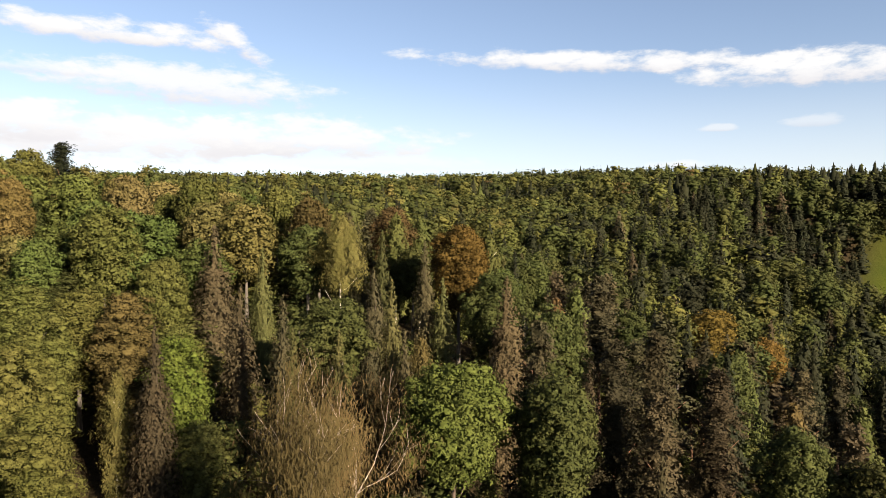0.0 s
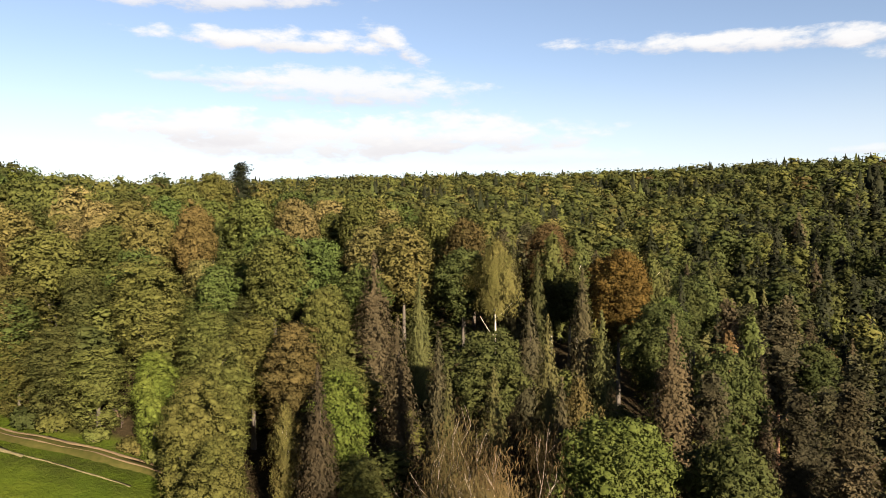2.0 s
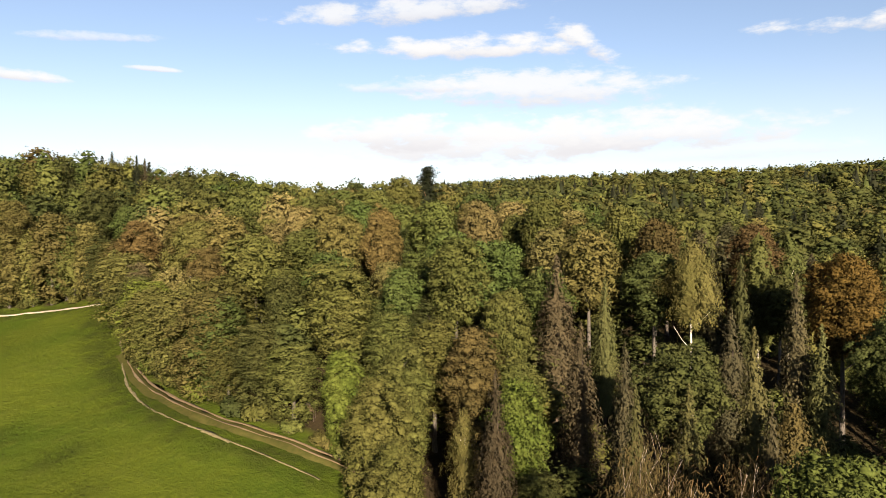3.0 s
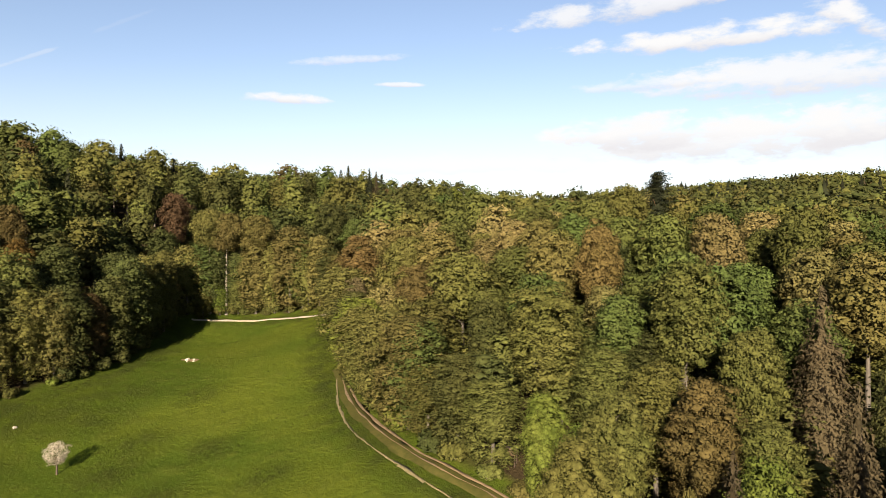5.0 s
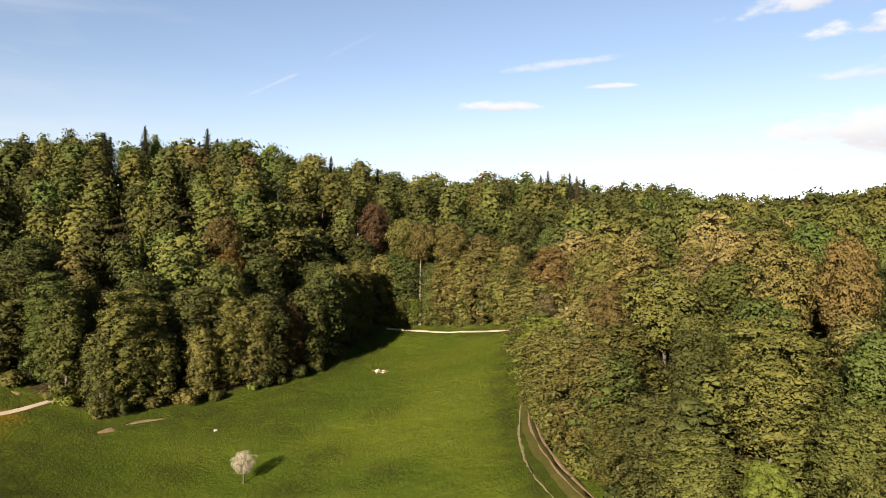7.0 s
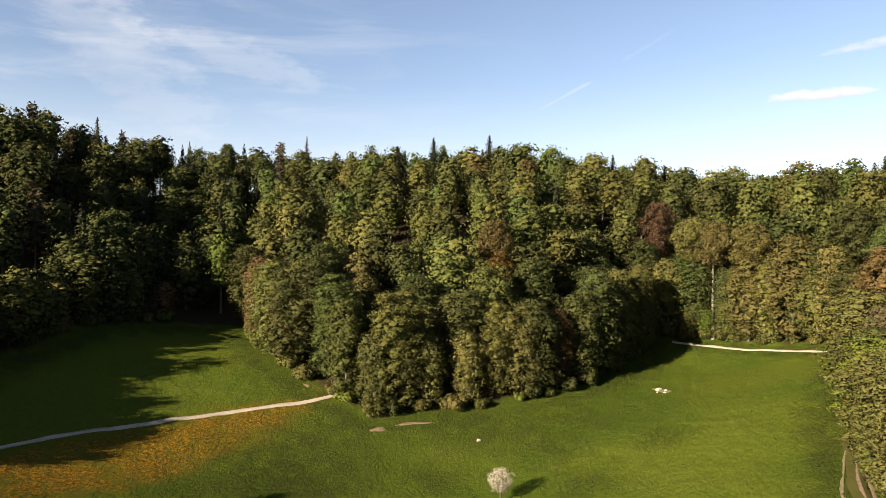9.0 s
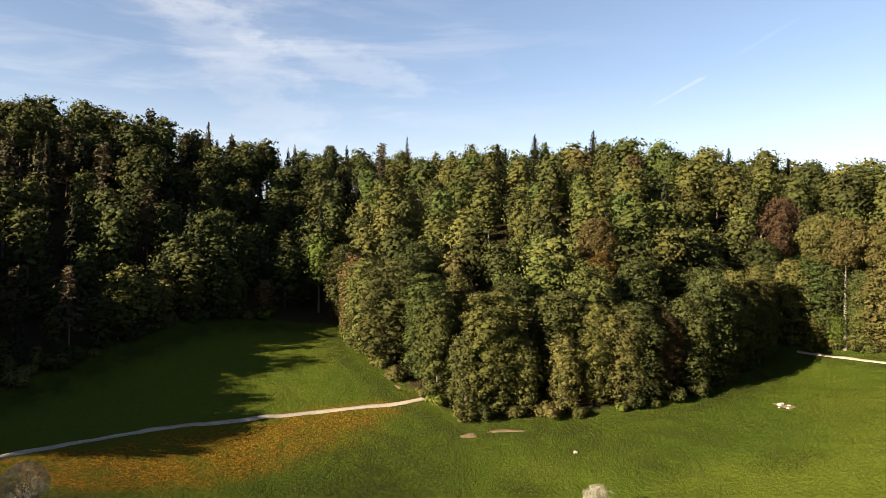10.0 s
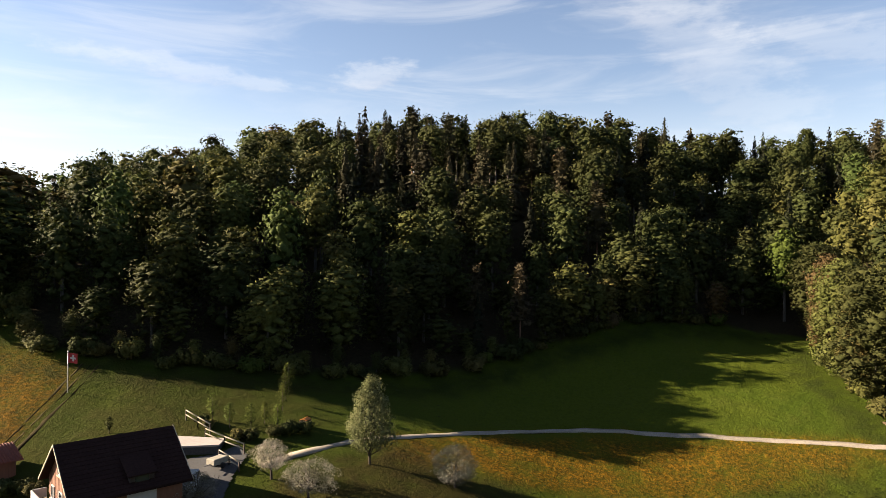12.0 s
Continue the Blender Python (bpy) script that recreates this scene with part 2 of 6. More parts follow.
LEAF = {
    "beech": foliage("beech_leaves", (0.0505, 0.0575, 0.0140), (0.0720, 0.0740, 0.0200)),
    "green": foliage("summer_green_leaves", (0.0400, 0.0560, 0.0130), (0.0560, 0.0700, 0.0185)),
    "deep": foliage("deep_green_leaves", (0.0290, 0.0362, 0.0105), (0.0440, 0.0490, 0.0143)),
    "olive": foliage("olive_leaves", (0.0640, 0.0625, 0.0172), (0.0850, 0.0770, 0.0240)),
    "pale": foliage("pale_olive_leaves", (0.0929, 0.0855, 0.0285), (0.1246, 0.1088, 0.0401)),
    "gold": foliage("golden_leaves", (0.0924, 0.0730, 0.0229), (0.1188, 0.0906, 0.0317)),
    "amber": foliage("amber_leaves", (0.0686, 0.0458, 0.0106), (0.0915, 0.0598, 0.0150)),
    "rust": foliage("rusty_leaves", (0.0493, 0.0378, 0.0141), (0.0651, 0.0466, 0.0176)),
    "copper": foliage("copper_leaves", (0.0370, 0.0229, 0.0132), (0.0484, 0.0273, 0.0158)),
    "lime": foliage("fresh_green_leaves", (0.0540, 0.0760, 0.0120), (0.0780, 0.0960, 0.0180)),
    "maple": foliage("maple_leaves", (0.0405, 0.0528, 0.0106), (0.0563, 0.0678, 0.0158)),
    "birch": foliage("birch_leaves", (0.0420, 0.0500, 0.0135), (0.0580, 0.0630, 0.0181)),
    "twig": foliage("birch_twigs", (0.0480, 0.0380, 0.0150), (0.0640, 0.0490, 0.0190), 0.1),
    "pine": foliage("pine_needles", (0.0269, 0.0269, 0.0135), (0.0364, 0.0333, 0.0166), 0.1),
    "brown": foliage("brown_larch_needles", (0.0343, 0.0299, 0.0158), (0.0458, 0.0378, 0.0194), 0.1),
    "pear": foliage("pear_leaves", (0.0860, 0.0930, 0.0380), (0.1220, 0.1260, 0.0560)),
    "larch": foliage("larch_needles", (0.0420, 0.0440, 0.0150), (0.0560, 0.0550, 0.0190), 0.1),
    "spruce": foliage("spruce_needles", (0.0097, 0.0123, 0.0062), (0.0158, 0.0176, 0.0079), 0.05),
    "greyed": foliage("grey_twigs", (0.0704, 0.0581, 0.0282), (0.0880, 0.0704, 0.0352), 0.1),
    "blossom": foliage("white_blossom", (0.105, 0.105, 0.055), (0.38, 0.35, 0.29), 0.25),
    "silver": foliage("silver_leaves", (0.0818, 0.0739, 0.0356), (0.1254, 0.1082, 0.0581), 0.2),
    "grass": foliage("grass_blades", (0.0246, 0.0308, 0.0053), (0.0396, 0.0431, 0.0088), 0.25),
}
BARK = {
    "grey": bark("grey_bark", (0.0374, 0.0329, 0.0262), (0.0636, 0.0561, 0.0467)),
    "brown": bark("brown_bark", (0.0281, 0.0206, 0.0150), (0.0467, 0.0344, 0.0243)),
    "pine": bark("orange_pine_bark", (0.0748, 0.0393, 0.0224), (0.1122, 0.0617, 0.0355)),
    "white": bark("white_birch_bark", (0.3890, 0.3590, 0.3142), (0.2543, 0.2319, 0.1945), 3.0),
    "bough": bark("pale_birch_boughs", (0.1700, 0.1400, 0.1100), (0.2300, 0.1900, 0.1500), 3.0),
    "pale": bark("pale_beech_bark", (0.1122, 0.1010, 0.0823), (0.1496, 0.1346, 0.1122)),
}


def ground_build(k):
    at = k.value
    p = world_place(k)
    big, mid, fine = k.noise(0.035, 3.0, p), k.noise(0.30, 5.0, p, 0.65), k.noise(1.7, 6.0, p, 0.75)
    grass = k.mix(k.ramp(big, 0.35, 0.65), (0.0310, 0.0480, 0.0050), (0.0485, 0.0605, 0.0066))
    grass = k.mix(k.ramp(mid, 0.45, 0.75, 0.0, 0.55), grass, (0.0555, 0.0640, 0.0105))
    grass = k.mix(k.ramp(fine, 0.35, 0.75, 0.0, 0.65), grass, (0.0210, 0.0355, 0.0048))
    flower = k.mix(k.ramp(fine, 0.40, 0.66), (0.0440, 0.0332, 0.0050), (0.1577, 0.0789, 0.0066))
    bloom = k.math("MULTIPLY", at("bloom"), k.ramp(mid, 0.30, 0.62, 0.35, 1.0))
    grass = k.mix(bloom, grass, flower)
    rank = k.mix(k.ramp(fine, 0.3, 0.7), (0.0158, 0.0232, 0.0043), (0.0291, 0.0357, 0.0074))
    grass = k.mix(k.math("MULTIPLY", at("rank"), k.ramp(mid, 0.3, 0.6)), grass, rank)
    # brown orchard grass; the dark tint there and on the lawn also paints shade
    grass = k.mix(k.math("MULTIPLY", at("browned"), k.ramp(mid, 0.25, 0.65, 0.6, 1.0)), grass, k.mix(k.ramp(fine, 0.3, 0.7), (0.0166, 0.0124, 0.0050), (0.0299, 0.0232, 0.0083)))
    litter = k.mix(k.ramp(fine, 0.3, 0.7), (0.0146, 0.0117, 0.0066), (0.0307, 0.0234, 0.0124))
    c = k.mix(at("wood"), grass, litter)
    return principled(k, c, 0.95, bump=k.math("ADD", k.math("MULTIPLY", fine, k.math("ADD", 0.8, k.math("MULTIPLY", at("rank"), 1.6))), k.math("MULTIPLY", mid, 1.5)), strength=0.9, distance=0.35, spec=0.02)


def plain(name, a, b, scale=3.0, rough=0.8, metal=0.0, strength=0.25, distance=0.02, stretch=(1, 1, 1), spec=0.4):
    def build(k):
        p = world_place(k, stretch)
        n, big = k.noise(scale, 5.0, p), k.noise(scale * 0.13, 3.0, p)
        c = k.mix(k.ramp(n, 0.3, 0.7), a, b)
        c = k.mix(k.ramp(big, 0.35, 0.7, 0.0, 0.35), c, [v * 0.72 for v in a])
        return principled(k, c, rough, metal, n, strength, distance, spec)

    return material(name, build)


M_GROUND = material("grass_and_wood_floor", ground_build)
M_GRAVEL = plain("pale_gravel", (0.1700, 0.1462, 0.1122), (0.2380, 0.2082, 0.1658), 4.0, 0.95)
M_EARTH = plain("worn_earth", (0.0595, 0.0408, 0.0204), (0.0978, 0.0697, 0.0365), 1.2, 0.95, distance=0.03)
M_STUBBLE = plain("pale_stubble", (0.0520, 0.0460, 0.0190), (0.1050, 0.0880, 0.0420), 2.0, 0.95, distance=0.03)
M_SOIL = plain("dark_soil", (0.0150, 0.0125, 0.0050), (0.0290, 0.0230, 0.0095), 1.8, 0.95, distance=0.05, spec=0.02)
M_RUT_GRASS = plain("track_grass", (0.0270, 0.0290, 0.0070), (0.0400, 0.0370, 0.0105), 1.5, 0.95, distance=0.03, spec=0.05)
M_ROOF = plain("dark_brown_tiles", (0.0184, 0.0099, 0.0084), (0.0291, 0.0153, 0.0130), 5.0, 0.95, spec=0.05)
M_RED_TILE = plain("red_tiles", (0.1400, 0.0398, 0.0237), (0.1859, 0.0558, 0.0329), 5.0, 0.7)
M_TIMBER = plain("red_brown_boards", (0.1209, 0.0490, 0.0252), (0.1584, 0.0696, 0.0375), 4.0, 0.75, stretch=(1, 1, 0.15))
M_DARK_WOOD = plain("dark_timber", (0.0283, 0.0184, 0.0138), (0.0467, 0.0329, 0.0237), 5.0, 0.8)
M_PALE_WOOD = plain("pale_timber", (0.3068, 0.2601, 0.1767), (0.3618, 0.3159, 0.2326), 6.0, 0.7)
M_PLASTER = plain("white_plaster", (0.3259, 0.3121, 0.2884), (0.3718, 0.3618, 0.3443), 3.0, 0.9)
M_WHITE = plain("white_paint", (0.3534, 0.3481, 0.3389), (0.3810, 0.3764, 0.3680), 3.0, 0.35, strength=0.05)
M_PAVING = plain("pale_paving", (0.2417, 0.2134, 0.1958), (0.2884, 0.2601, 0.2372), 2.0, 0.9)
M_ASPHALT = plain("grey_asphalt", (0.0329, 0.0329, 0.0337), (0.0520, 0.0520, 0.0520), 5.0, 0.95)
M_ORANGE = plain("orange_cover", (0.3481, 0.1117, 0.0092), (0.3947, 0.1400, 0.0138), 3.0, 0.55)
M_STONE = plain("pale_stone", (0.2134, 0.1958, 0.1584), (0.2884, 0.2700, 0.2234), 3.0, 0.9)
M_RED_CLOTH = plain("red_flag_cloth", (0.2563, 0.0138, 0.0161), (0.2884, 0.0184, 0.0214), 6.0, 0.8)
M_STEEL = plain("grey_metal", (0.2563, 0.2563, 0.2563), (0.2884, 0.2884, 0.2884), 6.0, 0.4, 0.8)
M_RUBBER = plain("black_rubber", (0.0092, 0.0092, 0.0092), (0.0138, 0.0138, 0.0138), 6.0, 0.9)
M_GLASS = material("window_glass", lambda k: principled(k, (0.02, 0.025, 0.03), 0.08, spec=0.6))


# ---- mesh helpers ----
def mesh_of(name, verts, faces, mat, smooth=False):
    """A mesh from arrays; faces all of one length."""
    verts, faces = np.asarray(verts, np.float32).reshape(-1, 3), np.asarray(faces, np.int32)
    n = faces.shape[1]
    me = bpy.data.meshes.new(name)
    me.vertices.add(len(verts)), me.loops.add(faces.size), me.polygons.add(len(faces))
    me.vertices.foreach_set("co", verts.ravel())
    me.loops.foreach_set("vertex_index", faces.ravel())
    me.polygons.foreach_set("loop_start", np.arange(0, faces.size, n, dtype=np.int32))
    me.update(calc_edges=True)
    if smooth:
        me.polygons.foreach_set("use_smooth", np.ones(len(faces), bool))
    me.materials.append(mat)
    return me


class Soup:
    """Triangles gathered into one mesh; leaves bring the way their bough faces."""

    def __init__(self):
        self.v, self.f, self.o, self.n = [], [], [], 0

    def add(self, v, f, o=None):
        v = np.asarray(v, float).reshape(-1, 3)
        self.v.append(v), self.f.append(np.asarray(f, int) + self.n)
        self.o.append(np.zeros_like(v) if o is None else np.asarray(o, float).reshape(-1, 3))
        self.n += len(v)

    def gather(self):
        if len(self.v) > 1:
            self.v, self.f, self.o = [np.concatenate(self.v)], [np.concatenate(self.f)], [np.concatenate(self.o)]
        return self.v[0], self.f[0], self.o[0]

    def mesh(self, name, mat, smooth=False):
        v, f, o = self.gather()
        leafy = bool(np.any(o))
        me = mesh_of(name, v, f, mat, smooth or leafy)
        if leafy:
            me.normals_split_custom_set_from_vertices(o.astype(np.float32))
        return me


def part(name, me, parent, label=""):
    ob = new(name, me)
    ob.parent = parent
    return tagged(ob, label)


def bm_part(name, bm, mat, parent, label=""):
    me = bpy.data.meshes.new(name)
    bm.to_mesh(me)
    bm.free()
    me.materials.append(mat)
    return part(name, me, parent, label)


def box(bm, x0, x1, y0, y1, z0, z1, bevel=0.0):
    r = bmesh.ops.create_cube(bm, size=1.0, matrix=Matrix.Translation(((x0 + x1) / 2, (y0 + y1) / 2, (z0 + z1) / 2)) @ Matrix.Diagonal((x1 - x0, y1 - y0, z1 - z0, 1)))
    if bevel:
        es = list({e for v in r["verts"] for e in v.link_edges})
        bmesh.ops.bevel(bm, geom=es, offset=bevel, segments=1, affect="EDGES")


def tube(soup, points, radii, sides=6):
    """A tapered tube along points."""
    points, rings = np.asarray(points, float), []
    for i, p in enumerate(points):
        d = points[min(i + 1, len(points) - 1)] - points[max(i - 1, 0)]
        d = d / (np.linalg.norm(d) + 1e-9)
        u = np.cross(d, (0, 0, 1.0) if abs(d[2]) < 0.9 else (1.0, 0, 0))
        u /= np.linalg.norm(u)
        w = np.cross(d, u)
        a = np.arange(sides) * 2 * math.pi / sides
        rings.append(p + radii[i] * (np.cos(a)[:, None] * u + np.sin(a)[:, None] * w))
    v = np.concatenate(rings)
    f = []
    for i in range(len(points) - 1):
        for j in range(sides):
            a, b = i * sides + j, i * sides + (j + 1) % sides
            f += [(a, b, b + sides), (a, b + sides, a + sides)]
    top = (len(points) - 1) * sides
    f += [(top, top + j, top + j + 1) for j in range(1, sides - 1)]
    soup.add(v, f)


# ---- the ground ----
def spaced(lo, hi, step, out_lo, out_hi, grow=1.16):
    mid = list(np.arange(lo, hi + 0.01, step))
    left, s, x = [], step, lo
    while x > out_lo:
        s *= grow
        x -= s
        left.append(max(x, out_lo))
    right, s, x = [], step, hi
    while x < out_hi:
        s *= grow
        x += s
        right.append(min(x, out_hi))
    return np.array(left[::-1] + mid + right)


def build_ground():
    xs, ys = spaced(-186, 20, 1.6, -3200, 3200, 1.14), spaced(-100, 118, 1.6, -3200, 3200, 1.14)
    X, Y = np.meshgrid(xs, ys)
    Z = ground_z(X, Y)
    nx, ny = len(xs), len(ys)
    i = np.arange(nx * ny).reshape(ny, nx)
    f = np.stack([i[:-1, :-1], i[:-1, 1:], i[1:, 1:], i[1:, :-1]], -1).reshape(-1, 4)
    me = mesh_of("ground", np.stack([X, Y, Z], -1), f, M_GROUND, True)
    wob = 0.8 * np.sin(X * 0.9 + 2 * np.sin(Y * 0.4)) + 0.6 * np.sin(Y * 1.3 + X * 0.5)
    rim = away(MEADOW + MEADOW[:1], X, Y) * np.where(inside(MEADOW, X, Y), 1, -1) + wob
    field = away(FIELD + FIELD[:1], X, Y) * np.where(inside(FIELD, X, Y), 1, -1)
    wood = np.clip(0.5 - np.maximum(rim + 2.0, field) / 1.6, 0, 1)
    soft = lambda poly, w: np.clip(0.5 + (away(poly + poly[:1], X, Y) * np.where(inside(poly, X, Y), 1, -1) + wob) / w, 0, 1)  # noqa: E731
    bloom = np.maximum(soft(BLOOM, 4.0), np.clip(0.5 + away(BLOOM_WEST + BLOOM_WEST[:1], X, Y) * np.where(inside(BLOOM_WEST, X, Y), 1, -1) / 1.5, 0, 1))
    rank = np.clip(1.0 - np.abs(rim - 3.0) / 5.0, 0, 1) * (rim > 0)
    rank = np.maximum(rank, np.exp(-(((X + 124) / 20) ** 2 + ((Y - 10) / 15) ** 2)))
    rank = np.maximum(rank, 0.8 * np.exp(-(((X + 141) / 9) ** 2 + ((Y - 42) / 26) ** 2)))
    # orchard and the lawn by the house, darkened in colour in place of shade
    browned = np.maximum(soft(ORCHARD, 5.0) * 0.9, 0.75 * np.exp(-(((X + 68) / 30) ** 2 + ((Y + 48) / 18) ** 2)))
    for wx, wy, wr in WEEDS:
        rank = np.maximum(rank, 0.75 * np.exp(-((X - wx) ** 2 + (Y - wy) ** 2) / wr**2))
    for name, values in (("wood", wood), ("bloom", bloom), ("rank", rank), ("browned", browned)):
        me.attributes.new(name, "FLOAT", "POINT").data.foreach_set("value", values.ravel().astype(np.float32))
    tagged(new("ground", me), "rolling green meadow and brown woodland floor", "ground", kind="structure")


def ribbon(name, line, width, lift, mat, label, category, offset=0.0, ragged=0.12, kind="structure", seed=1, crown=0.04):
    """A strip of path that follows the ground, with uneven edges and a low crown."""
    rng = np.random.default_rng(seed)
    pts, total = [], 0.0
    for (x1, y1), (x2, y2) in zip(line, line[1:]):
        n = max(2, int(math.hypot(x2 - x1, y2 - y1) / 0.8))
        pts += [(x1 + (x2 - x1) * j / n, y1 + (y2 - y1) * j / n) for j in range(n)]
    pts = np.array(pts + [line[-1]])
    for _ in range(12):
        pts[1:-1] = (pts[:-2] + 2 * pts[1:-1] + pts[2:]) / 4
    d = np.gradient(pts, axis=0)
    d /= np.linalg.norm(d, axis=1)[:, None]
    side = np.stack([-d[:, 1], d[:, 0]], 1)
    cols = []
    for s, up in ((-0.5, -0.10), (-0.46, 0.0), (0.0, crown), (0.46, 0.0), (0.5, -0.10)):
        r = np.convolve(rng.normal(0, ragged, len(pts) + 4), np.ones(5) / 3, "valid") * (s != 0)
        q = pts + side * (offset + s * width + r)[:, None]
        cols.append(np.stack([q[:, 0], q[:, 1], ground_z(q[:, 0], q[:, 1]) + lift + up], 1))
    n = len(pts)
    v = np.concatenate(cols)
    f = [(c * n + j, (c + 1) * n + j, (c + 1) * n + j + 1, c * n + j + 1) for c in range(4) for j in range(n - 1)]
    ob = new(name, mesh_of(name, v, np.array(f)[:, ::-1], mat, True))
    return tagged(ob, label, category, kind=kind)


build_ground()
ribbon("road", GRAVEL, 1.15, 0.07, M_GRAVEL, "pale gravel farm road across the meadow", "path", seed=2)
ribbon("pavement", FARWAY, 0.95, 0.07, M_GRAVEL, "pale gravel path along the far woodland edge", "path", seed=3)
ribbon("track", TRACK, 2.3, 0.03, M_RUT_GRASS, "grassy brown farm track along the woodland edge", "path", seed=4, ragged=0.25, crown=0.02)
ribbon("track", TRACK, 0.42, 0.05, M_EARTH, "bare earth wheel rut of the farm track", "path", 0.95, seed=5, crown=0.01, ragged=0.10)
ribbon("track", TRACK, 0.26, 0.05, M_EARTH, "narrow bare earth wheel rut of the farm track", "path", 0.15, seed=6, crown=0.01, ragged=0.08)
ribbon("track", FURROW, 0.10, 0.03, M_STUBBLE, "thin dry line in the meadow beside the track", "path", seed=7, ragged=0.20, crown=0.0)
for n, (i, f, j, w) in enumerate(((3, 0.3, 5, 0.14), (5, 0.5, 7, 0.26), (7, 0.1, 8, 0.34), (8, 0.4, 9, 0.16))):
    start = np.add(FURROW[i], np.subtract(FURROW[i + 1], FURROW[i]) * f)
    ribbon("track", [tuple(start)] + FURROW[i + 1:j + 1], w, 0.04, M_STUBBLE, "broken pale line of dry grass in the meadow", "path", seed=8 + n, ragged=0.20, crown=0.0)
ribbon("road", VALLEY_ROAD, 3.0, 0.1, M_GRAVEL, "narrow pale road in the wooded valley", "road", seed=8)
for n, (off, wide) in enumerate(((-0.7, 0.30), (0.4, 0.22), (1.5, 0.50))):
    ribbon("track", [(-68.5, -69.2), (-62.5, -62.2), (-57.4, -56.6), (-50, -48.6)], wide, 0.012, M_SOIL, "dark bare furrow along the edge of the flowering field", "path", off, seed=20 + n, crown=0.0)


# ---- trees ----
PHI = (1 + 5**0.5) / 2
ICO_V = np.array([(-1, PHI, 0), (1, PHI, 0), (-1, -PHI, 0), (1, -PHI, 0), (0, -1, PHI), (0, 1, PHI), (0, -1, -PHI), (0, 1, -PHI),
                  (PHI, 0, -1), (PHI, 0, 1), (-PHI, 0, -1), (-PHI, 0, 1)], float) / math.hypot(1, PHI)
ICO_F = np.array([(0, 11, 5), (0, 5, 1), (0, 1, 7), (0, 7, 10), (0, 10, 11), (1, 5, 9), (5, 11, 4), (11, 10, 2), (10, 7, 6), (7, 1, 8),
                  (3, 9, 4), (3, 4, 2), (3, 2, 6), (3, 6, 8), (3, 8, 9), (4, 9, 5), (2, 4, 11), (6, 2, 10), (8, 6, 7), (9, 8, 1)])

OCT_V = np.array([(1, 0.2, 0), (-0.2, 1, 0), (-1, -0.2, 0), (0.2, -1, 0), (0, 0, 1), (0, 0, -1)], float)
OCT_F = np.array([(0, 1, 4), (1, 2, 4), (2, 3, 4), (3, 0, 4), (1, 0, 5), (2, 1, 5), (3, 2, 5), (0, 3, 5)])


def finer(v, f):
    v, mids, out = list(map(tuple, v)), {}, []

    def mid(a, b):
        key = (min(a, b), max(a, b))
        if key not in mids:
            m = np.add(v[a], v[b])
            v.append(tuple(m / np.linalg.norm(m)))
            mids[key] = len(v) - 1
        return mids[key]

    for a, b, c in f:
        x, y, z = mid(a, b), mid(b, c), mid(c, a)
        out += [(a, x, z), (b, y, x), (c, z, y), (x, y, z)]
    return np.array(v), np.array(out)


BALL_V, BALL_F = finer(ICO_V, ICO_F)


def unit(v):
    return v / (np.linalg.norm(v, axis=-1, keepdims=True) + 1e-9)


def leaves(soup, rng, P, N, size, long=1.0, hang=None, jitter=0.6, bough=None):
    """One small pointed leaf spray at each place, facing about N; hang: they point about that way."""
    n = len(P)
    if not n:
        return
    face = unit(N if bough is None else bough)
    N = unit(N + jitter * rng.normal(size=(n, 3)))
    u = rng.normal(size=(n, 3)) if hang is None else np.asarray(hang) + 0.35 * rng.normal(size=(n, 3))
    u = unit(u - (u * N).sum(1, keepdims=True) * N)
    w = np.cross(N, u)
    s = (size * rng.uniform(0.6, 1.35, n))[:, None]
    lift = N * s * 0.18
    v = np.stack([P + s * long * u, P - s * 0.45 * long * u + s * 0.5 * w + lift, P - s * 0.45 * long * u - s * 0.5 * w - lift], 1)
    # wound so that each leaf shows its upper face outwards
    turn = (np.cross(v[:, 1] - v[:, 0], v[:, 2] - v[:, 0]) * face).sum(1) < 0
    v[turn] = v[turn][:, ::-1]
    o = unit(face + SOFT * np.where((N * face).sum(1, keepdims=True) < 0, -N, N))
    soup.add(v, np.arange(3 * n).reshape(n, 3), np.repeat(o, 3, 0))


SOFT = 0.45


def lobed(soup, rng, lobes, count, size, fine=True, core=0.72, hang=None, long=1.0, low=-0.35):
    """Leaf sprays over the outer faces of a heap of rounded boughs (centre, radii), each with a dense inside."""
    C = np.array([c for c, _ in lobes])
    R = np.array([r for _, r in lobes])
    axis = C.mean(0)
    area = (R[:, 0] * R[:, 1] + R[:, 0] * R[:, 2]) / 2
    share = np.maximum(6, (count * area / area.sum()).astype(int))
    for i, (c, r) in enumerate(zip(C, R)):
        d = unit(rng.normal(size=(int(share[i] * 1.7), 3)))
        out = unit(np.array([[c[0] - axis[0], c[1] - axis[1], 0.6 * (c[2] - axis[2]) + 0.8]]))
        d = d[(d * out).sum(1) > low]
        P = c + d * r * rng.uniform(0.86, 1.12, (len(d), 1))
        keep = np.ones(len(P), bool)
        for j in range(len(C)):
            if j != i:
                keep &= (((P - C[j]) / R[j]) ** 2).sum(1) > 0.72
        P, d = P[keep][: share[i]], d[keep][: share[i]]
        leaves(soup, rng, P, 0.75 * d + (0, 0, 0.55), size, long, hang)
        bv, bf = (BALL_V, BALL_F) if fine else (ICO_V, ICO_F)
        soup.add(c + bv * r * core * rng.uniform(0.86, 1.1, (len(bv), 1)), bf, bv)


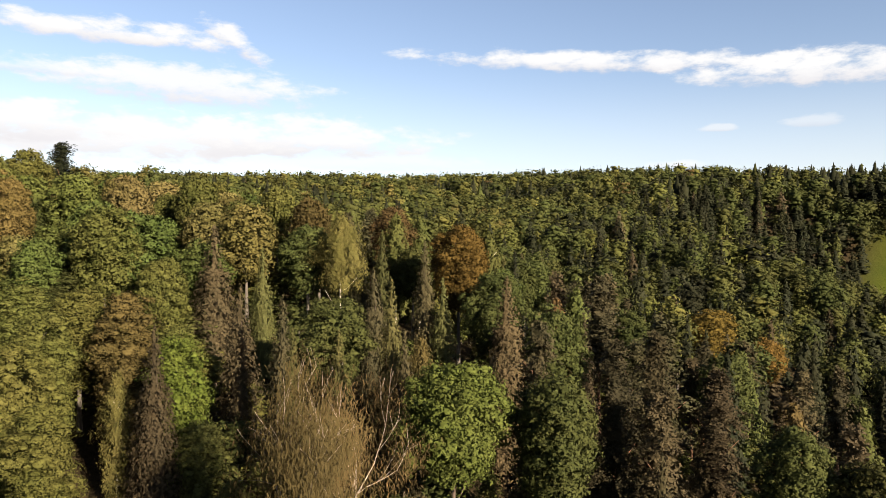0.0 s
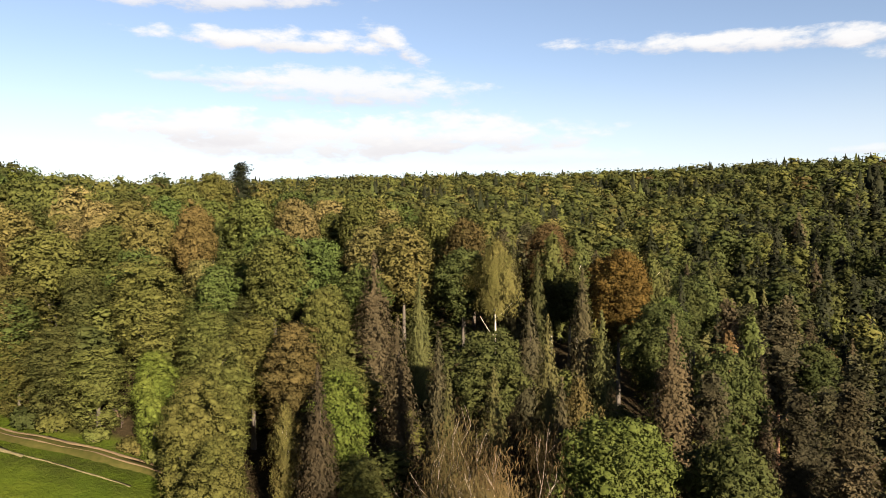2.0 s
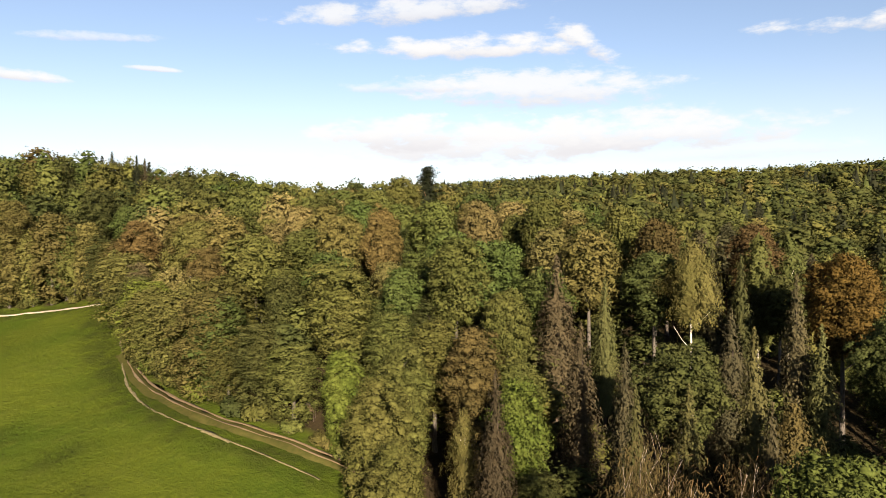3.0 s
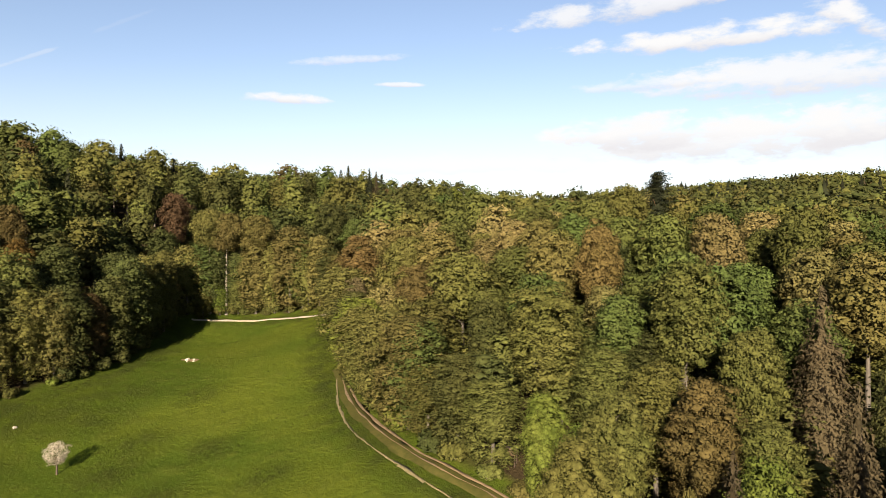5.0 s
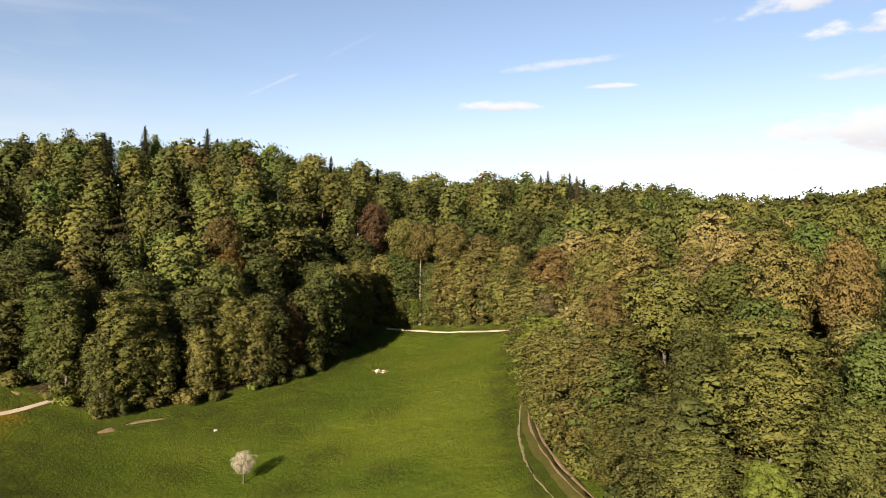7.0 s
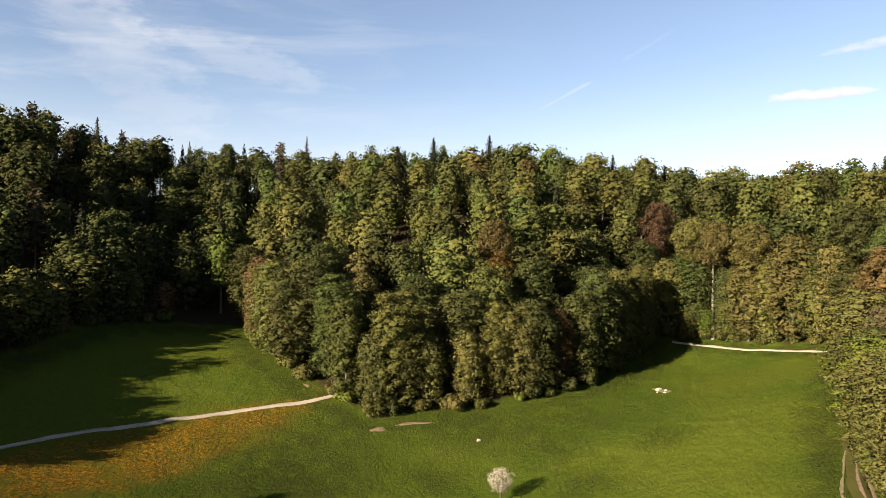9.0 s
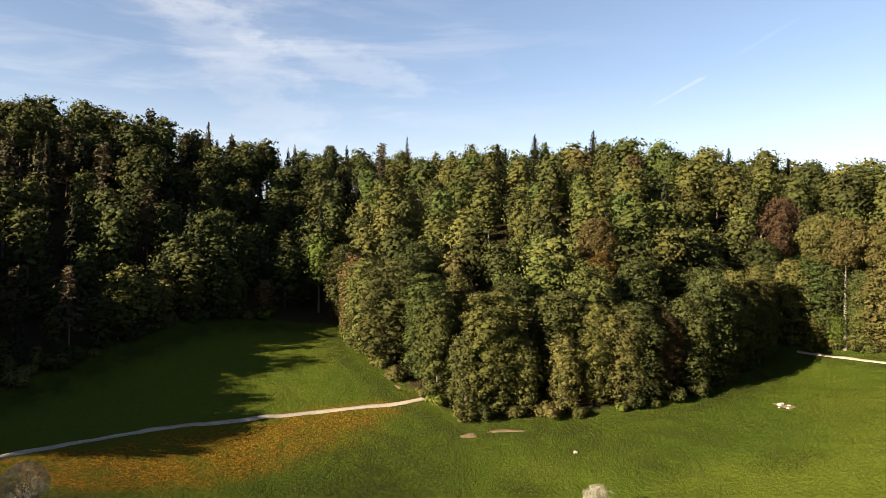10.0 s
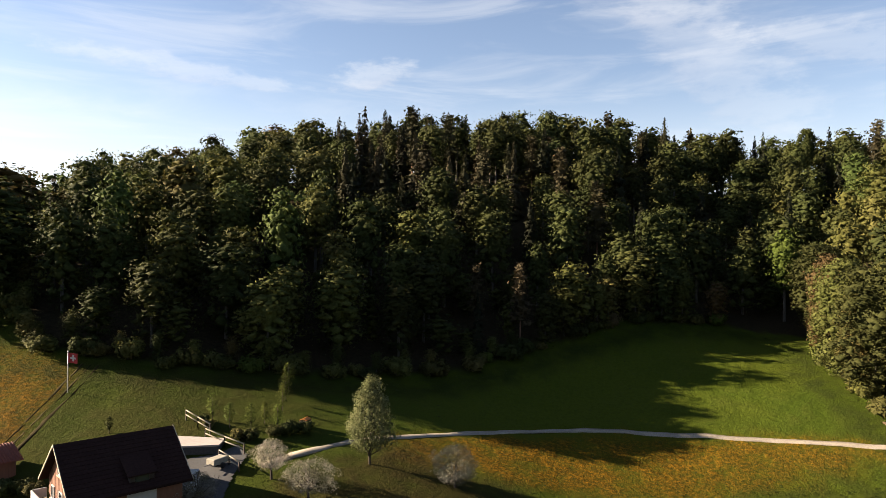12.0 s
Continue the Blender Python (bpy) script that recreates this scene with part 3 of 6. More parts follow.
def trunk_mesh(name, rng, H, r, mat, limbs=4, lean=0.3, limb_from=0.35, reach=3.0, sides=6):
    s = Soup()
    z = np.linspace(-0.6, 0.80 * H, 7)
    bend = rng.normal(0, lean, 2)
    P = np.stack([bend[0] * (z / H) ** 2, bend[1] * (z / H) ** 2, z], 1)
    tube(s, P, r * np.array([1.35, 1.0, 0.85, 0.7, 0.5, 0.3, 0.1]), sides)
    for i in range(limbs):
        f = limb_from + (0.9 - limb_from) * (i + rng.uniform(0, 0.6)) / limbs
        a, b = rng.uniform(0, 6.28), P[0] * 0 + (bend[0] * f * f, bend[1] * f * f, f * H)
        L = reach * (1.15 - f) * rng.uniform(0.8, 1.2)
        q = np.array([b, b + (math.cos(a) * L * 0.5, math.sin(a) * L * 0.5, L * 0.45), b + (math.cos(a) * L, math.sin(a) * L, L * 1.1)])
        tube(s, q, [r * 0.42 * (1.1 - f), r * 0.28 * (1.1 - f), 0.02], 4)
    return s.mesh(name, mat, True)


def fans(soup, rng, P, out, each, leaf, wide, level=0.25, sag=0.35, bough=None):
    """Flat leafy sprays, layer over layer, that sag outwards."""
    m = len(P)
    bough = out if bough is None else bough
    bough = unit(unit(bough) + 0.38 * rng.normal(size=(m, 3)))
    N = unit(bough + (0, 0, level))
    out = unit(out * (1, 1, 0.6))
    u = unit(out - (out * N).sum(1, keepdims=True) * N)
    w = np.cross(N, u)
    rr, a = np.sqrt(rng.uniform(0, 1, (m, each, 1))), rng.uniform(0, 6.283, (m, each, 1))
    span = wide * rng.uniform(0.7, 1.3, (m, 1, 1))
    Q = P[:, None] + span * rr * (1.25 * np.cos(a) * u[:, None] + 0.85 * np.sin(a) * w[:, None])
    Q = Q + N[:, None] * rng.normal(0, 0.10, (m, each, 1)) * wide
    Q[..., 2] -= sag * wide * (rr[..., 0] * np.maximum(np.cos(a[..., 0]), -0.2)) ** 2
    leaves(soup, rng, Q.reshape(-1, 3), np.repeat(N, each, 0), leaf, 1.0, None, 0.42, np.repeat(unit(bough), each, 0))


def even_ways(rng, n, low=-0.8):
    """Evenly spread directions, none steeper down than low."""
    i = np.arange(n) + 0.5
    z = 1 - (1 - low) * i / n
    a = i * 2.39996 + rng.normal(0, 0.25, n)
    r = np.sqrt(np.maximum(0, 1 - z * z))
    return unit(np.stack([np.cos(a) * r, np.sin(a) * r, z], 1) + rng.normal(0, 0.05, (n, 3)))


def puffs(soup, rng, C, axis, r, each, leaf, flat=0.62, sag=0.22, heart=0.46):
    """Heaped boughs: flattened domes of leaves about C that face along axis, each over a dense heart."""
    m = len(C)
    axis = unit(axis)
    lie = unit(0.55 * axis + rng.normal(0, 0.22, (m, 3)) + (0, 0, 0.75))
    squash = flat * rng.uniform(0.8, 1.25, (m, 1, 1))
    wave, phase = rng.normal(0, 1.9, (m, 1, 3)), rng.uniform(0, 6.283, (m, 1))

    def skin(d, A, L, q, w, p, k):
        """Points and facing of the dome's skin for directions d."""
        lobe = 1 + 0.20 * np.sin((d * w).sum(-1) * 1.3 + p) + 0.10 * np.sin((d * w[..., ::-1]).sum(-1) * 2.9 + 2 * p)
        up = (d * L).sum(-1, keepdims=True)
        P = (d - (1 - q) * up * L) * (k * lobe)[..., None]
        P[..., 2] -= sag * np.maximum(0, (P * A).sum(-1)) ** 2 / np.maximum(k, 1e-3)
        return P, unit(d + (1 / q - 1) * 0.8 * up * L + 0.15 * A)

    A, L, k = axis[:, None], lie[:, None], r[:, None]
    d = unit(rng.normal(size=(m, each, 3)))
    under = np.minimum(0, (d * A).sum(-1, keepdims=True) + 0.25)
    d = unit(d - 2 * under * A)
    P, n = skin(d, A, L, squash, wave, phase, k)
    P = C[:, None] + P * rng.uniform(0.86, 1.14, (m, each, 1))
    leaves(soup, rng, P.reshape(-1, 3), n.reshape(-1, 3), leaf, 1.0, None, 0.42, n.reshape(-1, 3))
    if heart:
        hv, hf = (ICO_V, ICO_F) if each > 70 else (OCT_V, OCT_F)
        d = np.broadcast_to(hv, (m, len(hv), 3))
        P, n = skin(d, A, L, squash, wave, phase, k * heart)
        f = (hf[None] + len(hv) * np.arange(m)[:, None, None]).reshape(-1, 3)
        soup.add((C[:, None] + P * rng.uniform(0.85, 1.1, (m, len(hv), 1))).reshape(-1, 3), f, n.reshape(-1, 3))


def crown_full(seed, lod, H, R, base, bulge, table, centre=0.62, low=-0.93, skirt=0.35, core=0.50, puff=0.95, flat=0.62, heart=0.46, peak=0.0):
    """A leafy crown: an egg of great limbs, each limb end heaped with boughs of leaves."""
    rng = np.random.default_rng(seed)
    count, each, leaf = table[lod]
    zb = H * base
    c = np.array([0, 0, zb + centre * (H - zb)])
    knobs = even_ways(rng, 13, -0.75)
    size = rng.uniform(0.35, 1.3, 13)
    R = R * rng.uniform(0.92, 1.08)
    squeeze = 1 + 0.14 * np.array([math.cos(seed), math.sin(seed * 1.7), 0])

    def rim(d):
        """The points of the crown's face for directions of the unit ball, and the ways its boughs face there."""
        up = d[:, 2] > 0
        e, t = np.where(up, H - c[2], c[2] - zb), np.abs(d[:, 2])
        # a round head over a skirt that draws in towards the ground
        w = np.where(up, (1 - peak) * np.sqrt(1 - t * t) + peak * (1 - t) ** 0.8, (1 - skirt * t) * (1 - t**5) ** 0.5) / (np.hypot(d[:, 0], d[:, 1]) + 1e-6)
        near = size * np.exp(-(1 - d @ knobs.T) / 0.07)
        b, k = near.max(1)[:, None], knobs[near.argmax(1)]
        p = np.stack([d[:, 0] * w * R, d[:, 1] * w * R, d[:, 2] * e], 1) * squeeze
        low_z = np.where(up, 0.35, 0.1)[:, None] * (0, 0, 1) + (1, 1, 0)
        p = p * (1 + low_z * (1.5 * bulge * b - bulge))
        return p, unit(0.8 * d * (1, 1, 0.8) + 0.8 * (d - k) + (0, 0, 0.30))

    s = Soup()
    tall = (H - zb) / (2 * R)
    r0 = puff * R * math.sqrt(10.5 * (0.35 + 0.65 * tall) / count)
    d = even_ways(rng, count, low)
    p, o = rim(d)
    r = r0 * rng.uniform(0.62, 1.25, count)
    p = p * (1 - 0.7 * r / (np.linalg.norm(p, axis=1) + 1e-6))[:, None] * rng.uniform(0.80, 1.02, (count, 1))
    puffs(s, rng, c + p, o, r, each, leaf, flat, heart=heart)
    bv, bf = (BALL_V, BALL_F) if lod < 4 else (ICO_V, ICO_F)
    p, o = rim(bv)
    if core:
        s.add(c + p * (core if lod < 3 else 0.44) * rng.uniform(0.85, 1.08, (len(bv), 1)), bf, o)
    return s


BROAD = ((260, 76, 0.18), (220, 62, 0.21), (160, 44, 0.28), (52, 18, 0.47), (18, 10, 0.95))


def crown_beech(seed, lod, base=0.40, R=4.7, H=22.0):
    return crown_full(seed, lod, H, R, base, 0.32 if base < 0.1 else 0.26, BROAD, 0.60 if base < 0.1 else 0.52, skirt=0.22 if base < 0.1 else 0.45)


def crown_round(seed, lod, H=21.0, R=5.6, base=0.44):
    return crown_full(seed, lod, H, R, base, 0.28, BROAD, 0.55)


def crown_spruce(seed, lod, H=24.0, R=3.2, base=0.08, sparse=1.0):
    """Tiers of drooping boughs round a straight stem."""
    rng = np.random.default_rng(seed)
    s = Soup()
    if lod == 4:
        # far off: a ragged cone with hanging sprays
        R *= 1.2
        rings = [(0.0, 0.8), (0.16, 1.0), (0.18, 0.72), (0.42, 0.76), (0.44, 0.5), (0.68, 0.5), (0.70, 0.28), (1.0, 0.02)]
        a = np.arange(8) * 6.283 / 8
        P = np.concatenate([np.stack([np.cos(a), np.sin(a), 0 * a], 1) * (R * r * rng.uniform(0.45, 1.15, (8, 1))) + (0, 0, H * f) for f, r in rings])
        F = [q for i in range(7) for j in range(8) for q in ((i * 8 + j, i * 8 + (j + 1) % 8, i * 8 + 8 + j), (i * 8 + (j + 1) % 8, i * 8 + 8 + (j + 1) % 8, i * 8 + 8 + j))]
        s.add(P, F, unit(P * (1, 1, 0) + (0, 0, 0.8)))
        f, b = 1 - np.sqrt(rng.uniform(0, 1, 90)), rng.uniform(0, 6.283, 90)
        way = np.stack([np.cos(b), np.sin(b), 0.6 + 0 * b], 1)
        leaves(s, rng, way * ((R * 0.95 * (1 - f))[:, None] * (1, 1, 0)) + np.stack([0 * f, 0 * f, H * f], 1), way, 0.75, 1.3, (0, 0, -1), 0.4)
        return s
    if lod > 2:
        R, base = R * 1.1, 0.03
    tiers, per = ((34, 13), (28, 10), (20, 8), (14, 7), (10, 7))[lod]
    broad = (0.26, 0.30, 0.36, 0.42, 0.52)[lod]
    for i in range(tiers):
        f = (i + rng.uniform(0, 0.7)) / tiers
        z = H * (base + (1 - base) * f)
        reach = R * (1 - f) ** 0.8 + 0.22
        a = rng.uniform(0, 6.28) + np.arange(per) * 6.283 / per + rng.normal(0, 0.2, per)
        L = reach * rng.uniform(0.65, 1.18, per)
        way = np.stack([np.cos(a), np.sin(a), 0.55 + 0 * a], 1)
        root = np.stack([0 * a, 0 * a, z + 0.25 * L], 1)
        tip = np.stack([np.cos(a) * L, np.sin(a) * L, z - L * rng.uniform(0.25, 0.5, per)], 1)
        side = np.stack([-np.sin(a), np.cos(a), 0 * a], 1) * (broad * L + 0.08)[:, None]
        mid = root * 0.40 + tip * 0.60
        down = np.array([0, 0, -1.0]) * (0.22 * L + 0.15)[:, None]
        if f > 0.74:
            continue
        if lod > 2:
            v = np.stack([root, mid - side + down * 0.6, tip, mid + side + down * 0.6], 1)
            k = np.arange(len(v))[:, None] * 4
            s.add(v, np.concatenate([k + (0, 1, 2), k + (0, 2, 3)]), np.repeat(unit(way), 4, 0))
        m = (26, 20, 13, 2)[lod]
        f2 = rng.uniform(0.2, 1.06, (per, m, 1)) ** 0.8
        P = root[:, None] * (1 - f2) + tip[:, None] * f2 + side[:, None] * rng.uniform(-1, 1, (per, m, 1)) * (1.15 - f2) + rng.normal(0, 0.08, (per, m, 3)) * L[:, None, None]
        P[..., 2] -= (rng.uniform(0, 1, (per, m)) ** 2) * (0.25 * L + 0.15)[:, None]
        leaves(s, rng, P.reshape(-1, 3), np.repeat(way, m, 0), (0.15, 0.18, 0.27, 0.75)[lod], 1.5, (0, 0, -1), 0.6)
    if lod < 3:
        # the shaded heart round the stem
        ring = np.arange(8) * 6.283 / 8
        P = np.concatenate([np.stack([np.cos(ring), np.sin(ring), 0 * ring], 1) * (R * 0.42 * (1 - g) * rng.uniform(0.7, 1.1, (8, 1))) + (0, 0, H * (base + (1 - base) * g)) for g in (0.0, 0.25, 0.5, 0.75, 0.97)])
        F = [q for i in range(4) for j in range(8) for q in ((i * 8 + j, i * 8 + (j + 1) % 8, i * 8 + 8 + j), (i * 8 + (j + 1) % 8, i * 8 + 8 + (j + 1) % 8, i * 8 + 8 + j))]
        s.add(P, F, unit(P * (1, 1, 0) + (0, 0, 0.8)))
    n = (2200, 1500, 800, 110)[lod]
    f, b = 1 - np.sqrt(rng.uniform(0, 1, n)), rng.uniform(0, 6.283, n)
    way = np.stack([np.cos(b), np.sin(b), 0.5 + 0 * b], 1)
    P = way * ((R * (1 - f) ** 0.85 * rng.uniform(0.45, 1.0, n))[:, None] * (1, 1, 0)) + np.stack([0 * f, 0 * f, H * (base + (1 - base) * f)], 1)
    leaves(s, rng, P, way, (0.16, 0.20, 0.29, 0.75)[lod], 1.5, (0, 0, -1), 0.5)
    # the slim pointed top
    n = (520, 340, 220, 90)[lod]
    f, b = 1 - 0.4 * rng.uniform(0, 1, n) ** 0.8, rng.uniform(0, 6.283, n)
    way = np.stack([np.cos(b), np.sin(b), 0.5 + 0 * b], 1)
    P = way * (((R * 1.0 * (1 - f) ** 0.68 + 0.04) * rng.uniform(0.15, 1.0, n))[:, None] * (1, 1, 0)) + np.stack([0 * f, 0 * f, H * (base + (1 - base) * f)], 1)
    leaves(s, rng, P, way, (0.15, 0.18, 0.25, 0.5)[lod], 1.6, (0, 0, -1), 0.5)
    return s


def crown_pine(seed, lod, H=21.0, R=3.3, base=0.30):
    """Loose uneven tufts about the upper stem."""
    rng = np.random.default_rng(seed)
    s = Soup()
    count, each, leaf, wide = ((240, 46, 0.14, 0.66), (180, 36, 0.18, 0.75), (110, 24, 0.27, 0.92), (56, 13, 0.48, 1.15), (14, 6, 1.2, 1.6))[lod]
    f = (np.arange(count) + rng.uniform(0, 1, count)) / count
    a = np.arange(count) * 2.39996 + rng.normal(0, 0.5, count)
    r = R * (1.02 - 0.80 * f**1.4) * rng.uniform(0.35, 1.0, count) * (0.75 + 0.35 * np.sin(np.floor(f * 9) * 2.3 + a))
    P = np.stack([np.cos(a) * r, np.sin(a) * r, H * (base + (0.98 - base) * f)], 1)
    fans(s, rng, P, np.stack([np.cos(a), np.sin(a), 0.5 + 0 * a], 1), each, leaf, wide, 0.55, -0.15)
    inner = np.arange(0, count, 2)
    fans(s, rng, P[inner] * (0.45, 0.45, 1), np.stack([np.cos(a), np.sin(a), 0.5 + 0 * a], 1)[inner], max(3, each // 2), leaf * 1.25, wide * 1.1, 0.55, -0.1)
    s.add(np.array([0, 0, H * (0.48 + base / 2)]) + BALL_V * (R * 0.2, R * 0.2, H * (1 - base) * 0.38) * rng.uniform(0.6, 1.2, (len(BALL_V), 1)), BALL_F, BALL_V)
    return s


def crown_birch(seed, lod, H=20.0, R=3.2, base=0.20):
    """Slender crown of hanging curtains of leaves."""
    rng = np.random.default_rng(seed)
    s = Soup()
    count, each, leaf, drop = ((260, 60, 0.11, 1.6), (180, 40, 0.15, 1.7), (115, 28, 0.24, 1.9), (58, 15, 0.46, 2.2), (14, 6, 1.2, 2.4))[lod]
    f = ((np.arange(count) + rng.uniform(0, 1, count)) / count) ** 0.9
    a = np.arange(count) * 2.39996 + rng.normal(0, 0.4, count)
    r = R * np.sin(math.pi * np.clip(0.16 + 0.84 * f, 0, 1)) ** 0.75 * rng.uniform(0.30, 1.05, count) * (0.85 + 0.25 * np.sin(3 * a + 9 * f))
    P = np.stack([np.cos(a) * r, np.sin(a) * r, H * (base + (1 - base) * f)], 1)
    t = rng.uniform(0, 1, (count, each, 1))
    Q = P[:, None] + rng.normal(0, 0.16, (count, each, 3)) * (1 + t) + np.array([0, 0, -1.0]) * t * drop
    N = np.repeat(np.stack([np.cos(a), np.sin(a), 0.4 + 0 * a], 1), each, 0)
    leaves(s, rng, Q.reshape(-1, 3), N, leaf, 1.5, (0, 0, -1), 0.5)
    # the inside of the crown
    inner = np.arange(0, count, 2)
    m = max(4, each // 2)
    t = rng.uniform(0, 1, (len(inner), m, 1))
    Q = (P[inner] * (0.5, 0.5, 1))[:, None] + rng.normal(0, 0.3, (len(inner), m, 3)) + np.array([0, 0, -1.0]) * t * drop
    leaves(s, rng, Q.reshape(-1, 3), np.repeat(np.stack([np.cos(a), np.sin(a), 0.4 + 0 * a], 1)[inner], m, 0), leaf * 1.25, 1.5, (0, 0, -1), 0.5)
    c = H * (base + 0.9) / 2
    s.add(np.array([0, 0, c]) + BALL_V * (R * 0.22, R * 0.22, H * (1 - base) * 0.38) * rng.uniform(0.6, 1.2, (len(BALL_V), 1)), BALL_F, BALL_V)
    return s


CROWNS = {"beech": crown_beech, "round": crown_round, "spruce": crown_spruce, "pine": crown_pine, "birch": crown_birch}
SIZE = {"beech": (22.0, 0.30, 4, 0.30), "round": (21.0, 0.28, 5, 0.35), "spruce": (24.0, 0.22, 0, 0.3), "pine": (21.0, 0.20, 3, 0.5), "birch": (20.0, 0.16, 5, 0.3)}
SAYS = {
    ("beech", "beech"): "tall green beech with a dense domed crown", ("beech", "green"): "full green broadleaf tree with a domed crown", ("beech", "deep"): "dark green broadleaf tree with a dense crown",
    ("beech", "olive"): "olive green broadleaf tree with a heaped crown", ("beech", "gold"): "golden yellow broadleaf tree among green ones",
    ("beech", "rust"): "rusty brown broadleaf tree with a full crown", ("beech", "amber"): "amber orange broadleaf tree with a full crown",
    ("beech", "copper"): "copper red beech with a tall crown", ("beech", "lime"): "bright fresh green broadleaf tree at the wood's edge",
    ("beech", "greyed"): "pale dry broadleaf tree with grey twigs", ("round", "maple"): "round bright green maple with deep gaps between boughs",
    ("round", "beech"): "round green broadleaf tree with heavy boughs", ("spruce", "spruce"): "dark green spruce with a pointed top",
    ("spruce", "brown"): "brown larch with drooping dry boughs", ("pine", "pine"): "grey-green pine with loose tufts and an orange stem",
    ("birch", "birch"): "slender weeping birch with a white stem", ("birch", "rust"): "slender weeping birch with rusty leaves",
    ("birch", "twig"): "nearly bare birch with brown hanging twigs", ("birch", "olive"): "slender olive green birch with hanging sprays",
    ("birch", "greyed"): "thin pale birch with grey twigs", ("birch", "gold"): "slender golden birch with hanging sprays",
    ("pine", "brown"): "brownish pine with loose dry tufts", ("pine", "spruce"): "dark green pine with loose tufts", ("birch", "lime"): "slender fresh green birch",
    ("spruce", "pine"): "grey-green fir with layered boughs", ("spruce", "greyed"): "tan larch with thin hanging boughs", ("spruce", "larch"): "slim olive green larch with soft hanging boughs", ("round", "olive"): "round olive green broadleaf tree", ("beech", "pale"): "pale sunlit olive broadleaf tree with a heaped crown", ("beech", "silver"): "silvery green broadleaf tree",
}
STEM = {"beech": "grey", "round": "brown", "spruce": "brown", "pine": "pine", "birch": "white"}
soups, protos = {}, {}


def again(thing, m):
    """A copy of a thing at the pose and size m."""
    ob = copy_thing(thing, m)
    ob.matrix_basis = m
    return ob


def tree(kind, colour, x, y, height, wide=1.0, variant=0, lod=1, stem=None, base=None, turn=None, group="trees of the wood"):
    """A tree of a kind at (x, y): stem and crown; alike trees share their meshes."""
    stem = stem or STEM[kind]
    key = (kind, colour, variant, lod, stem, base)
    H, r, limbs, lean = SIZE[kind]
    k = height / H
    turn = random.uniform(0, 360) if turn is None else turn
    m = pose(x, y, gz(x, y), 0, 0, turn) @ Matrix.Diagonal((k * wide, k * wide, k, 1))
    if key in protos:
        return again(protos[key], m)
    shape = (kind, variant, lod, base)
    if shape not in soups:
        seed = 97 * variant + 11 * lod + sum(map(ord, kind))
        soups[shape] = CROWNS[kind](seed, lod) if base is None else CROWNS[kind](seed, lod, base=base)
    top = new(kind + "_tree", None)
    top.empty_display_size = 0.5
    what = {"beech": "broadleaf tree", "round": "broadleaf tree", "spruce": "conifer", "pine": "pine", "birch": "birch"}[kind]
    tagged(top, SAYS.get((kind, colour), "tall tree in the wood"), what, group)
    rng = np.random.default_rng(5 + variant)
    part("trunk", trunk_mesh("trunk", rng, H, r, BARK[stem], limbs if lod < 2 else 2, lean, sides=7 if lod < 2 else 5), top)
    part("crown", soups[shape].mesh("crown", LEAF[colour]), top)
    protos[key] = top
    top.matrix_basis = m
    return top


